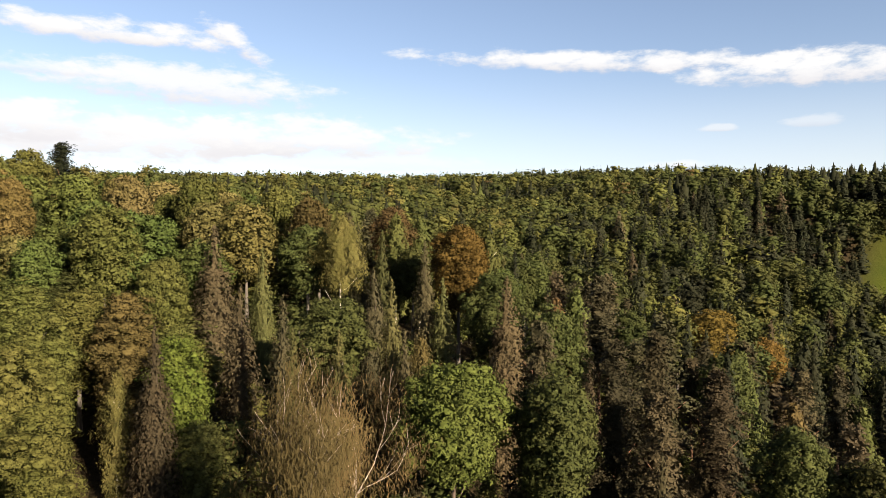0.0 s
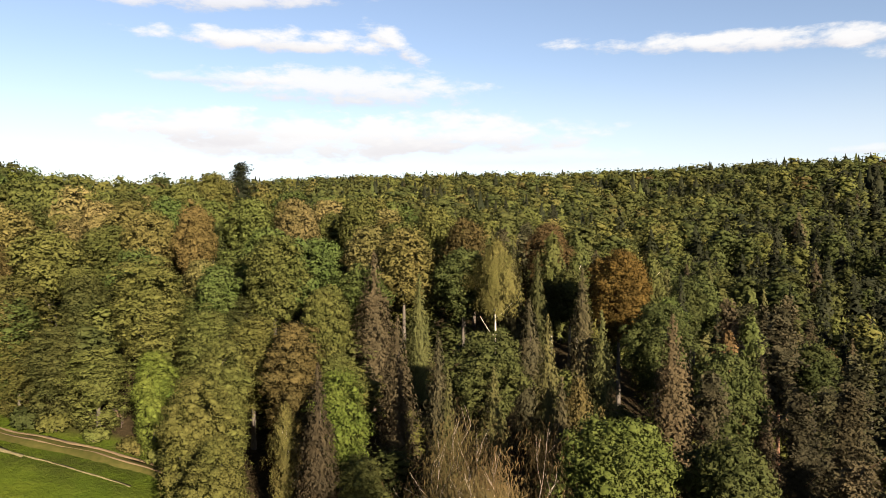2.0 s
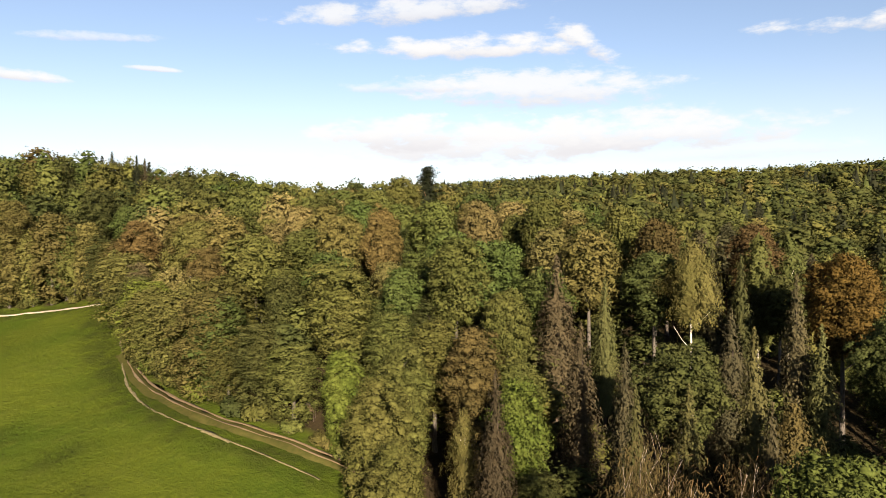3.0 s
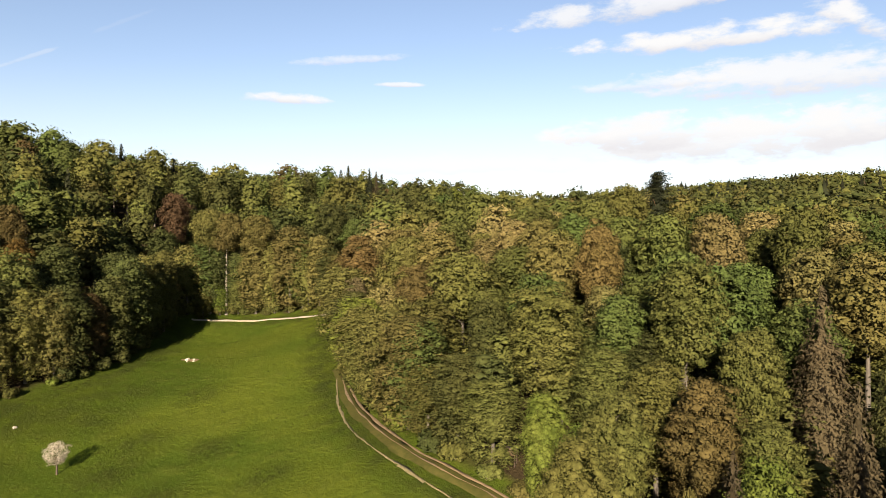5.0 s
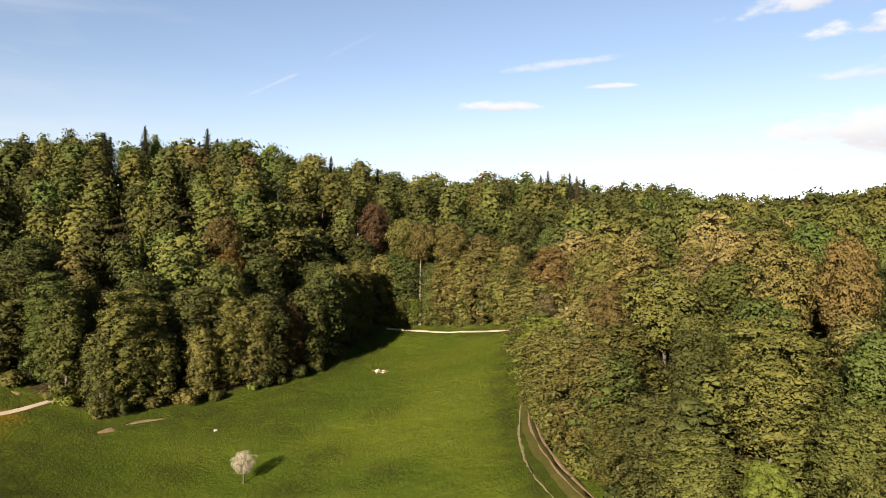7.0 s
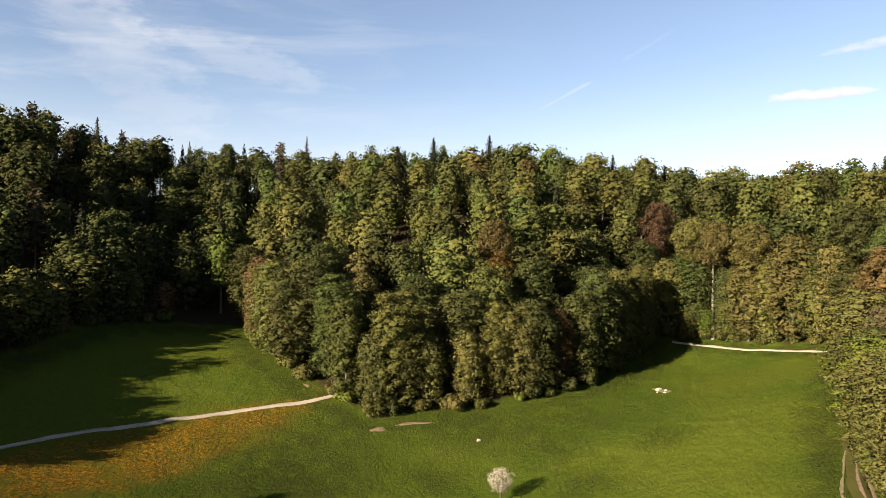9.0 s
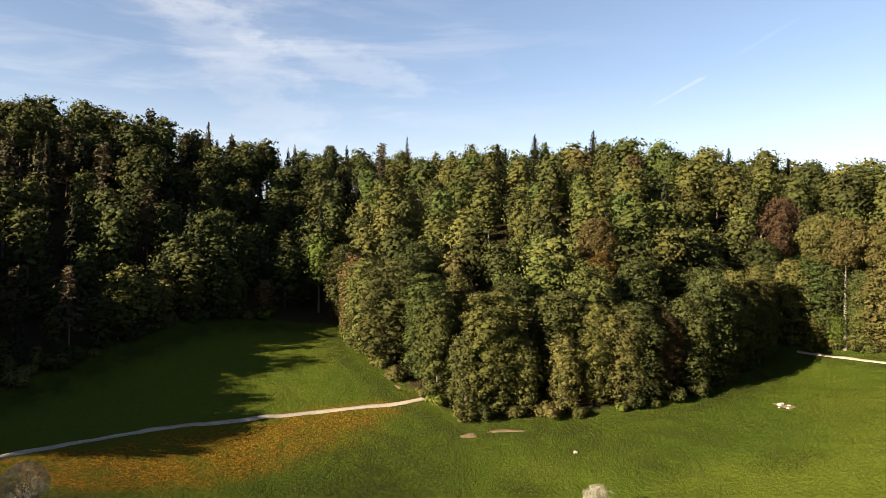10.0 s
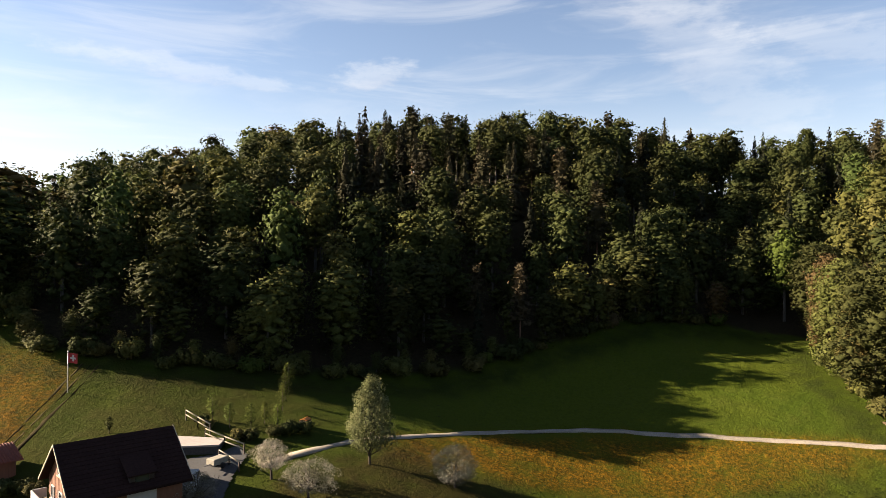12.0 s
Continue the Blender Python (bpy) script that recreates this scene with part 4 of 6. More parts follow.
# single trees that stand out: kind, colour, x, y, height, width factor, variant, detail
STANDOUT = [
    ("round", "maple", 0.8, 59.0, 21.5, 1.02, 0, 0), ("spruce", "brown", -27.0, 63.0, 20.5, 1.15, 1, 0),
    ("beech", "lime", -52.0, 72.6, 13.5, 0.95, 1, 0), ("beech", "lime", -27.5, 69.5, 19.0, 0.9, 2, 1), ("beech", "rust", -36.0, 76.5, 20.5, 1.0, 3, 0),
    ("beech", "gold", -64.0, 99.5, 23.0, 0.72, 4, 1), ("pine", "spruce", -91.0, 161.0, 24.5, 1.7, 2, 0),
    ("birch", "olive", -15.5, 101.0, 23.0, 1.2, 1, 0), ("beech", "rust", -10.5, 131.0, 23.0, 1.05, 2, 1), ("beech", "amber", 1.8, 101.0, 24.0, 1.0, 1, 0),
    ("spruce", "greyed", 7.0, 79.0, 24.0, 1.4, 2, 0), ("beech", "amber", 62.0, 160.0, 22.0, 1.3, 3, 1), ("beech", "amber", 73.0, 156.0, 19.0, 1.2, 4, 1),
    ("spruce", "brown", -32.0, 94.0, 23.0, 1.5, 3, 0), ("beech", "green", 8.0, 100.0, 19.0, 0.9, 3, 1), ("spruce", "pine", -9.5, 89.0, 20.0, 1.35, 3, 0),
    ("beech", "copper", -199.0, 89.0, 26.0, 0.95, 2, 1), ("beech", "rust", -183.0, 45.0, 24.0, 0.95, 1, 1), ("beech", "amber", -170.0, 45.0, 21.0, 0.8, 3, 1),
    ("beech", "beech", -147.0, 25.0, 23.0, 1.3, 2, 0), ("beech", "green", -155.0, 12.0, 22.0, 1.3, 3, 0), ("beech", "beech", -152.0, 43.0, 19.0, 1.1, 4, 0),
    ("beech", "rust", -156.0, 55.0, 16.0, 1.1, 1, 0), ("beech", "olive", -176.0, 77.0, 21.0, 1.0, 3, 0),
    ("beech", "gold", -124.0, 99.0, 21.5, 1.1, 2, 0), ("beech", "greyed", -113.5, 91.0, 15.0, 0.95, 3, 0), ("beech", "olive", -108.0, 97.0, 22.0, 1.0, 1, 0),
    ("beech", "rust", -93.0, 89.0, 19.0, 0.95, 2, 0), ("spruce", "spruce", -213.0, 166.0, 24.0, 1.2, 1, 1), ("spruce", "brown", -207.5, 165.0, 23.5, 1.2, 2, 1),
    ("spruce", "spruce", -223.0, 163.5, 23.5, 1.25, 2, 1), ("spruce", "spruce", -279.0, 51.0, 25.0, 1.7, 3, 1), ("spruce", "spruce", -271.0, 17.0, 25.0, 1.6, 1, 1),
    ("spruce", "spruce", -286.0, 30.0, 25.0, 1.6, 2, 1), ("spruce", "brown", -297.0, -21.0, 27.0, 0.8, 3, 1), ("beech", "deep", -282.0, -48.0, 25.0, 0.75, 2, 1),
    ("spruce", "pine", -247.0, -80.0, 26.0, 1.3, 1, 1), ("pine", "pine", 9.0, 66.0, 24.0, 1.0, 1, 0),
    ("pine", "pine", 17.0, 69.0, 23.5, 1.1, 2, 0), ("pine", "brown", 22.0, 72.0, 25.0, 1.1, 3, 0), ("pine", "brown", 27.5, 69.0, 24.5, 1.15, 4, 0),
    ("round", "olive", 14.0, 47.0, 14.5, 1.15, 1, 0), ("round", "olive", 19.5, 46.0, 15.0, 1.1, 4, 0), ("round", "beech", 30.0, 47.5, 19.0, 1.1, 5, 0), ("beech", "deep", 10.0, 52.0, 10.0, 1.5, 2, 0), ("round", "beech", 24.5, 50.0, 19.0, 0.85, 2, 0), ("beech", "deep", 34.0, 66.0, 23.0, 0.95, 3, 0),
    ("birch", "olive", 1.0, 45.5, 10.5, 1.5, 2, 0), ("round", "olive", 9.0, 43.5, 16.0, 0.9, 3, 0), ("round", "olive", -3.0, 41.0, 9.5, 1.2, 1, 0),
    # low dark trees added to darken the glades, in place of deep shade
    ("beech", "deep", -23.5, 65.0, 12.0, 1.2, 4, 0), ("beech", "deep", -18.5, 59.0, 9.0, 1.1, 3, 0), ("beech", "deep", -22.0, 53.0, 6.0, 1.3, 2, 0),
    ("beech", "beech", -40.5, 63.5, 17.5, 1.0, 1, 0), ("beech", "beech", -34.0, 57.0, 15.0, 1.1, 3, 0), ("beech", "beech", -43.0, 72.5, 18.0, 1.0, 2, 0),
]
LONE_STEM = (-15.5, 101.0)  # the birch whose bare white stem shows in a glade
RIDGE = [(-190, -154), (-194, -150), (-200, -143), (-204, -137), (-207, -133), (-211, -130), (-215, -122), (-261, -84), (-298, 34), (-294, 41), (-291, 46),
         (-289, 49), (-284, 55), (-259, 83), (-254, 91), (-249, 107), (-238, 170), (-236, 176), (-232, 186), (-304, 18)]
for n, (x, y) in enumerate(RIDGE):
    STANDOUT.append(("spruce", "spruce", x, y, (21.0, 19.0, 20.5, 19.5)[n % 4], 1.7, 1 + n % 3, 2))
for kind, colour, x, y, h, wide, variant, lod in STANDOUT:
    tree(kind, colour, x, y, h, wide, variant, lod, base=-0.07 if kind == "beech" and (h < 16 or away(MEADOW + MEADOW[:1], x, y) < 13) else (0.58 if (x, y) == LONE_STEM else None))
for x, y, h in ((-183.5, 92.0, 29.0), (-181.0, 95.5, 28.0), (-177.0, 102.0, 27.0), (-104.5, 95.0, 23.0), (-101.5, 93.5, 22.0)):
    tree("beech", "olive", x, y, h, 0.95, 1, 1, "pale", 0.58)


def bare_birch(x, y, height, seed, spread):
    """A leafless birch: pale forking boughs and a haze of brown hanging twigs."""
    rng = np.random.default_rng(seed)
    top = tagged(new("birch_tree", None), "nearly bare birch with pale boughs and brown twigs", "birch", "trees of the wood")
    top.matrix_basis = pose(x, y, gz(x, y))
    stem, twigs = Soup(), Soup()
    tips = []

    def grow(p, d, length, r, depth):
        q = [p]
        for _ in range(4):
            d = unit(d + rng.normal(0, 0.10, 3) + (0, 0, 0.05))
            q.append(q[-1] + d * length / 4)
        tube(stem, q, np.linspace(r, r * 0.62, 5), 6 if depth < 2 else 4)
        tips.extend(q[1:] if depth > 0 else q[3:])
        if depth < 4:
            for _ in range(3 if depth else 4):
                e = unit(d + spread * unit(rng.normal(size=3)) * (1, 1, 0.5))
                grow(q[rng.integers(2, 5)], e, length * rng.uniform(0.55, 0.75), r * 0.54, depth + 1)

    grow(np.array([0, 0, -0.5]), np.array([0.05, 0, 1.0]), height * 0.42, 0.15, 0)
    tips = np.array(tips)
    tips = tips[rng.integers(0, len(tips), 17000)]
    P = tips + rng.normal(0, 0.75, tips.shape) - (0, 0, 0.7)
    leaves(twigs, rng, P, unit(P * (1, 1, 0) + 1e-3), 0.055, 5.5, (0, 0, -1))
    part("trunk", stem.mesh("trunk", BARK["bough"], True), top)
    part("crown", twigs.mesh("crown", LEAF["twig"]), top, "haze of thin brown hanging twigs")


bare_birch(-11.5, 49.0, 24.0, 3, 0.62)
bare_birch(-6.8, 50.5, 23.5, 8, 0.62)

SKIP = [(s[2], s[3], (3.0 if s[0] in ("beech", "round") else 2.2) + 2.2 * s[5]) for s in STANDOUT] + [(-11.5, 49.0, 4.5), (-6.8, 50.5, 4.5)]
# glades where ground or a lone stem shows
SKIP += [(-17.5, 95.0, 6.0), (-15.0, 88.0, 3.5), (-21.5, 56.0, 7.0), (4.5, 52.0, 4.0), (-5.0, 55.0, 3.0), (-23.0, 67.0, 6.0), (-14.0, 57.0, 4.0), (-91.0, 161.0, 10.0)]


def wooded(x, y, edge=2.2):
    rim = away(MEADOW + MEADOW[:1], x, y)
    return (~inside(MEADOW, x, y)) & (rim > edge) & (~inside(FIELD, x, y)) & (away(VALLEY_ROAD, x, y) > 6)


def scatter(x0, x1, y0, y1, step, seed, loose=0.30):
    rng = np.random.default_rng(seed)
    gx, gy = np.meshgrid(np.arange(x0, x1, step), np.arange(y0, y1, step * 0.9))
    gx = gx + np.where((np.arange(gx.shape[0]) % 2)[:, None], step / 2, 0)
    x, y = (gx + rng.uniform(-loose, loose, gx.shape) * step).ravel(), (gy + rng.uniform(-loose, loose, gy.shape) * step).ravel()
    return x, y, rng


def pick(rng, table):
    names, w = zip(*table)
    return names[rng.choice(len(names), p=np.array(w) / sum(w))]


NEAR_LEFT = [(("beech", "beech"), 3), (("beech", "green"), 4.5), (("beech", "olive"), 0.6), (("beech", "deep"), 3), (("beech", "lime"), 0.2), (("beech", "rust"), 0.3)]
NEAR_MID = [(("spruce", "larch"), 4), (("birch", "birch"), 2.5), (("birch", "olive"), 1.5), (("spruce", "brown"), 1.2), (("birch", "rust"), 0.3), (("spruce", "pine"), 1.0), (("beech", "deep"), 1.5), (("beech", "beech"), 1.5), (("beech", "rust"), 0.4)]
NEAR_RIGHT = [(("pine", "pine"), 4.5), (("pine", "brown"), 3), (("birch", "rust"), 0.9), (("beech", "deep"), 1.4), (("beech", "rust"), 0.5), (("birch", "birch"), 0.8), (("spruce", "brown"), 1.2), (("spruce", "spruce"), 1.2)]
GROVE = [(("beech", "beech"), 2.5), (("beech", "olive"), 3), (("beech", "pale"), 3.5), (("beech", "gold"), 0.2), (("beech", "deep"), 0.6), (("birch", "olive"), 0.3), (("beech", "rust"), 0.2)]
DARK = [(("spruce", "spruce"), 5), (("beech", "deep"), 2.5), (("spruce", "brown"), 1), (("pine", "spruce"), 1), (("beech", "beech"), 0.6)]
WEST = [(("beech", "beech"), 3.5), (("beech", "green"), 3.5), (("beech", "deep"), 5), (("beech", "olive"), 0.6), (("beech", "lime"), 0.25), (("beech", "rust"), 0.35), (("spruce", "spruce"), 0.25)]
# mostly deep leaves: the darker mix stands in for shade on the south slope
SOUTH_SHADED = [(("beech", "beech"), 0.4), (("beech", "deep"), 7), (("spruce", "spruce"), 1.4), (("pine", "brown"), 0.5)]
CONIFERS = [(("spruce", "brown"), 2.5), (("spruce", "pine"), 2.5), (("spruce", "spruce"), 2), (("beech", "deep"), 1.5), (("pine", "pine"), 1)]
SUNLIT = [(("beech", "beech"), 3), (("beech", "deep"), 4.5), (("beech", "green"), 2), (("beech", "olive"), 0.6), (("spruce", "spruce"), 0.5), (("beech", "rust"), 0.3)]
UPPER = [(("beech", "beech"), 3.5), (("beech", "green"), 3.5), (("beech", "olive"), 1.5), (("beech", "pale"), 0.7), (("beech", "deep"), 1), (("beech", "rust"), 0.3), (("beech", "gold"), 0.15)]


class Joined:
    """Many trees in one mesh, a material slot for each colour."""

    def __init__(self):
        self.parts, self.tones = {}, {}

    def add(self, kind, colour, variant, lod, x, y, height, wide, turn, base=None):
        shape = (kind, variant, lod, base)
        if shape not in soups:
            seed = 97 * variant + 11 * lod + sum(map(ord, kind))
            soups[shape] = CROWNS[kind](seed, lod) if base is None else CROWNS[kind](seed, lod, base=base)
        k, c, n, z0 = height / SIZE[kind][0], math.cos(turn), math.sin(turn), gz(x, y) - 0.3
        w = k * wide
        v, f, o = soups[shape].gather()
        v = np.stack([(v[:, 0] * c - v[:, 1] * n) * w + x, (v[:, 0] * n + v[:, 1] * c) * w + y, v[:, 2] * k + z0], 1)
        o = np.stack([o[:, 0] * c - o[:, 1] * n, o[:, 0] * n + o[:, 1] * c, o[:, 2]], 1)
        self.parts.setdefault(colour, Soup()).add(v, f, o)
        self.tones.setdefault(colour, []).append(np.full(len(v), (x * 0.618 + y * 0.377) % 1.0))
        if lod < 4:
            stem = Soup()
            z, r = gz(x, y), SIZE[kind][1] * k
            tube(stem, [(x, y, z - 0.6), (x, y, z + height * 0.4), (x, y, z + height * 0.7)], [r * 1.2, r * 0.8, r * 0.2], 5)
            self.parts.setdefault(STEM[kind] + " bark", Soup()).add(stem.v[0], stem.f[0])
            self.tones.setdefault(STEM[kind] + " bark", []).append(np.zeros(len(stem.v[0])))

    def finish(self, name, label):
        v, f, o, which, n = [], [], [], [], 0
        for i, s in enumerate(self.parts.values()):
            sv, sf, so = s.gather()
            v.append(sv), f.append(sf + n), o.append(so), which.append(np.full(len(sf), i, np.int32))
            n += len(sv)
        mats = [BARK[c[:-5]] if c.endswith(" bark") else LEAF[c] for c in self.parts]
        me = mesh_of(name, np.concatenate(v), np.concatenate(f), mats[0], True)
        for m in mats[1:]:
            me.materials.append(m)
        me.polygons.foreach_set("material_index", np.concatenate(which))
        me.normals_split_custom_set_from_vertices(np.concatenate(o).astype(np.float32))
        tone = np.concatenate([np.concatenate(self.tones[c]) for c in self.parts])
        me.attributes.new("tone", "FLOAT", "POINT").data.foreach_set("value", tone.astype(np.float32))
        tagged(new(name, me), label, "woodland", kind="stuff")


rest = Joined()


SPUR = [(-52, -84), (-61, -79), (-77, -64), (-94, -56), (-115, -51), (-140, -48)]


def spur_cap(x, y):
    """Greatest tree height on the spur behind the farm, low at its front."""
    if y > -40 or x < -136:
        return 99.0
    back = float(away(SPUR, x, y))
    return 7.5 + 0.30 * back if x + 93 + 0.83 * (y + 52) > 0 else 13.5 + 0.42 * back


def plant(x, y, rng, mixes, reach, h_lo, h_hi, edge=2.4):
    """Trees of their own within reach of the grass and the near slope, joined ones beyond."""
    ok = wooded(x, y, edge)
    for sx, sy, r in SKIP:
        ok &= np.hypot(x - sx, y - sy) > r
    rim = away(MEADOW + MEADOW[:1], x, y)
    for x_, y_, e in zip(x[ok].tolist(), y[ok].tolist(), rim[ok].tolist()):
        kind, colour = pick(rng, mixes(x_, y_))
        h = rng.uniform(h_lo, h_hi) * ((0.62 + 0.38 * min(1.0, e / 17)) if x_ > -138 else (0.80 + 0.20 * min(1.0, e / 17))) * (0.98 if kind == "spruce" else 1.0)
        if rng.uniform() < 0.4:
            h *= rng.uniform(0.76, 1.05)
        wide = rng.uniform(0.88, 1.22) * (1.15 if kind in ("birch", "pine") else 1.0)
        if y_ < -40 and -170 < x_ < -96:
            h *= (0.52 + 0.48 * min(1.0, e / 24)) / (0.62 + 0.38 * min(1.0, e / 17))
        if y_ < -28:
            h *= 1.0 if x_ > -215 else 1.06
        cap = spur_cap(x_, y_)
        if h > cap:
            h, wide = cap * float(rng.uniform(0.9, 1.08)), wide * min(2.1, 0.85 * h / cap)
        wide *= (0.62 + 0.38 * min(1.0, e / 17)) ** -0.7 if kind == "beech" else 1.0
        variant, turn = int(rng.integers(1, 6)), float(rng.uniform(0, 360))
        lod = reach(x_, y_)
        low = None if kind != "beech" else (-0.04 if e < 6 or (y_ < -28 and e < 32) else (0.22 if lod > 2 or e < 14 else None))
        if lod > 2:
            rest.add(kind, colour, variant, 4 if y_ < -90 and x_ > -56 else lod, x_, y_, h, wide, radians(turn), low)
        else:
            tree(kind, colour, x_, y_, h, wide, variant, lod, base=low, turn=turn)


def near_mix(x, y):
    line = -34 + 0.10 * (y - 60)
    if x > 38 + 0.1 * (y - 130) and y > 118:
        return DARK
    if x < line:
        return GROVE if x < -84 and y < 135 else (UPPER if y > 95 else NEAR_LEFT)
    return NEAR_MID if x < 6 + 0.05 * (y - 60) and y < 135 else (NEAR_RIGHT if y < 150 else NEAR_MID)


def near_reach(x, y):
    d = math.hypot(x + 14, y - 22)
    return 1 if d < 78 else (2 if d < 138 and x > -108 else 3)


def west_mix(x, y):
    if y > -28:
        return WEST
    # leaf mix carries light: lighter on the sunlit part, darker where shade should lie
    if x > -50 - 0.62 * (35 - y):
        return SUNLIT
    return CONIFERS if -190 < x < -138 and y < -88 else SOUTH_SHADED


def west_reach(x, y):
    d = float(away(FRONT, x, y))
    return 2 if d < 17 else 3


FRONT = [(-181, -13), (-150, 11), (-145, 30), (-156, 59), (-178, 84), (-165, 106)]
x, y, rng = scatter(-148, 118, 40, 205, 9.2, 11, 0.26)
use = (y > 40) & ~((x < -120) & (y > 190)) & (x < 0.66 * y + 14)
plant(x[use], y[use], rng, near_mix, near_reach, 18.0, 23.5)
x, y, rng = scatter(-322, -8, -190, 232, 10.4, 12, 0.28)
use = ~((x > -148) & (y > 40)) & (ground_z(x, y) > 6) & ~((x > -60) & (y > -60)) & ((x < -59 + 0.15 * (y + 75)) | ((y < -97) & (x < -46)) | ((y < -112) & (x < 25))) & (y > -194) & (x > -314)
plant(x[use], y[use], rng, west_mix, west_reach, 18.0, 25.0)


def edge_trees():
    """The outermost row, leafy down to the grass."""
    rng = np.random.default_rng(55)
    for (x1, y1), (x2, y2) in zip(MEADOW, MEADOW[1:]):
        if (x1 > -40 and y1 < 70) or x1 > -56 or y1 < -140:
            continue
        L = math.hypot(x2 - x1, y2 - y1)
        for j in range(max(1, round(L / 5.6))):
            f = (j + rng.uniform(0.2, 0.8)) / max(1, round(L / 5.6))
            o = rng.uniform(1.5, 2.7) / L
            x_, y_ = x1 + (x2 - x1) * f - (y2 - y1) * o, y1 + (y2 - y1) * f + (x2 - x1) * o
            if inside(MEADOW, x_, y_) or any(math.hypot(x_ - a, y_ - b) < r * 0.75 for a, b, r in SKIP):
                continue
            colour = pick(rng, [("beech", 4), ("olive", 2.5), ("deep", 3), ("lime", 0.15), ("rust", 0.3)])
            h, turn, v = rng.uniform(10, 17) * (1.4 if x1 < -138 else 1.0) * (0.42 if y1 < -40 and x1 > -132 else 0.62 if y1 < -40 else 1.0), float(rng.uniform(0, 360)), int(rng.integers(1, 6))
            if y1 < -30:
                rest.add("beech", colour, v, 3, x_, y_, h, 1.25, radians(turn), -0.08)
            else:
                tree("beech", colour, x_, y_, h, rng.uniform(1.0, 1.35) if x1 < -138 else rng.uniform(1.35, 1.8), v, 1 if x_ > -110 else 2, base=-0.08, turn=turn)


edge_trees()


def far_woods():
    """The woods across the valley, too far off to count."""
    x, y, rng = scatter(-400, 420, 150, 690, 10.0, 13, 0.45)
    near = ((x > -148) & (x < 118) & (y < 205)) | ((x < -60) & (x > -322) & (y < 232))
    ok = wooded(x, y) & ~near & (x < 0.68 * y + 30) & (y > 0.3 * np.abs(x))
    patch = np.sin(x * 0.021 + 1.0) * np.sin(y * 0.027 + 0.4) + 0.5 * np.sin(x * 0.06 + y * 0.05)
    for x_, y_, q in zip(x[ok].tolist(), y[ok].tolist(), patch[ok].tolist()):
        east = x_ > 0.30 * y_ - 10
        dark = q > (-0.1 if east else 0.45) or rng.uniform() < 0.1
        dark = dark and rng.uniform() < (0.8 if east else 0.6)
        kind = "spruce" if dark else "beech"
        colour = pick(rng, [("spruce", 6), ("deep", 0.6), ("brown", 0.4)] if dark else ([("deep", 6), ("beech", 1.5), ("spruce", 1.5), ("rust", 0.2)] if x_ > 30 else [("beech", 3), ("deep", 5), ("olive", 1.0)]))
        rest.add(kind, colour, 10 + int(rng.integers(0, 6)), 3 if (y_ < 300 and x_ > -60) or (kind == "spruce" and y_ < 460 and x_ > 0) else 4, x_, y_, rng.uniform(16, 25), rng.uniform(1.4, 1.9) if kind == "spruce" else rng.uniform(1.0, 1.45), rng.uniform(0, 6.28), 0.04 if kind == "beech" else None)


far_woods()
# low trees that close the saddle of the ridge
for i, (x_, y_) in enumerate(((-276.0, -64.5), (-284.0, -66.5), (-296.0, -73.0), (-262.0, -57.0), (-283.0, -54.0))):
    rest.add("beech", "deep", 1 + i, 3, x_, y_, 15.0, 1.5, 1.3 * i, -0.04)
# the wood's end beyond the farm
for i, (x_, y_, h) in enumerate(((-58.5, -86.0, 13.0), (-61.0, -97.0, 17.0), (-55.0, -95.0, 15.0), (-64.0, -108.0, 20.0), (-57.5, -107.0, 19.0), (-51.0, -104.0, 16.0),
                                 (-67.0, -121.0, 22.0), (-60.0, -119.0, 21.0), (-53.0, -117.0, 20.0), (-72.0, -134.0, 22.0), (-64.0, -133.0, 23.0), (-56.0, -131.0, 21.0), (-48.0, -126.0, 20.0))):
    rest.add("beech", ("beech", "deep", "rust", "deep")[i % 4], 1 + i % 5, 3, x_, y_, min(h, spur_cap(x_, y_)), 1.6, 1.9 * i, -0.06)


def understory():
    """Low shaded growth that fills the gaps below the crowns."""
    for box_, step, seed, lod in (((-140, 60, 44, 150), 8.5, 71, 3), ((-322, -30, -180, 230), 10.0, 72, 4)):
        x, y, rng = scatter(*box_, step, seed, 0.4)
        ok = wooded(x, y, 5.0)
        if lod == 4:
            ok &= ~((x > -140) & (y > 40)) & ~((x > -60) & (y > -97))
        for sx, sy, r in ((-17.0, 94.0, 7.0),):
            ok &= np.hypot(x - sx, y - sy) > r
        for x_, y_ in zip(x[ok].tolist(), y[ok].tolist()):
            rest.add("beech", pick(rng, [("deep", 4), ("beech", 4)]), 1 + int(rng.integers(0, 5)), lod, x_, y_, rng.uniform(8, 13.5) if x_ < -25 and y_ > 70 else rng.uniform(5, 9), rng.uniform(1.3, 1.9), rng.uniform(0, 6.28), -0.04)


understory()
for i, (x_, y_) in enumerate(((-180.5, 88.0), (-180.0, 92.5), (-177.5, 96.5), (-174.5, 100.0), (-170.5, 103.5), (-182.5, 90.5))):
    tree("beech", "lime" if i % 3 == 1 else "beech", x_ - 1.5, y_ + 1.5, 7.5 + 1.2 * (i % 3), 1.5, 1 + i % 5, 2, base=-0.08, turn=70.0 * i)
for i, (x_, y_, h) in enumerate(((-54.0, 97.5, 15.0), (-55.5, 92.0, 14.0), (-50.0, 90.5, 14.0), (-58.5, 103.5, 16.0), (-45.5, 84.5, 13.0), (-60.0, 88.5, 13.0))):
    tree("beech", "green" if i % 2 else "deep", x_, y_, h, 1.5, 1 + i % 5, 1, base=-0.08, turn=50.0 * i)
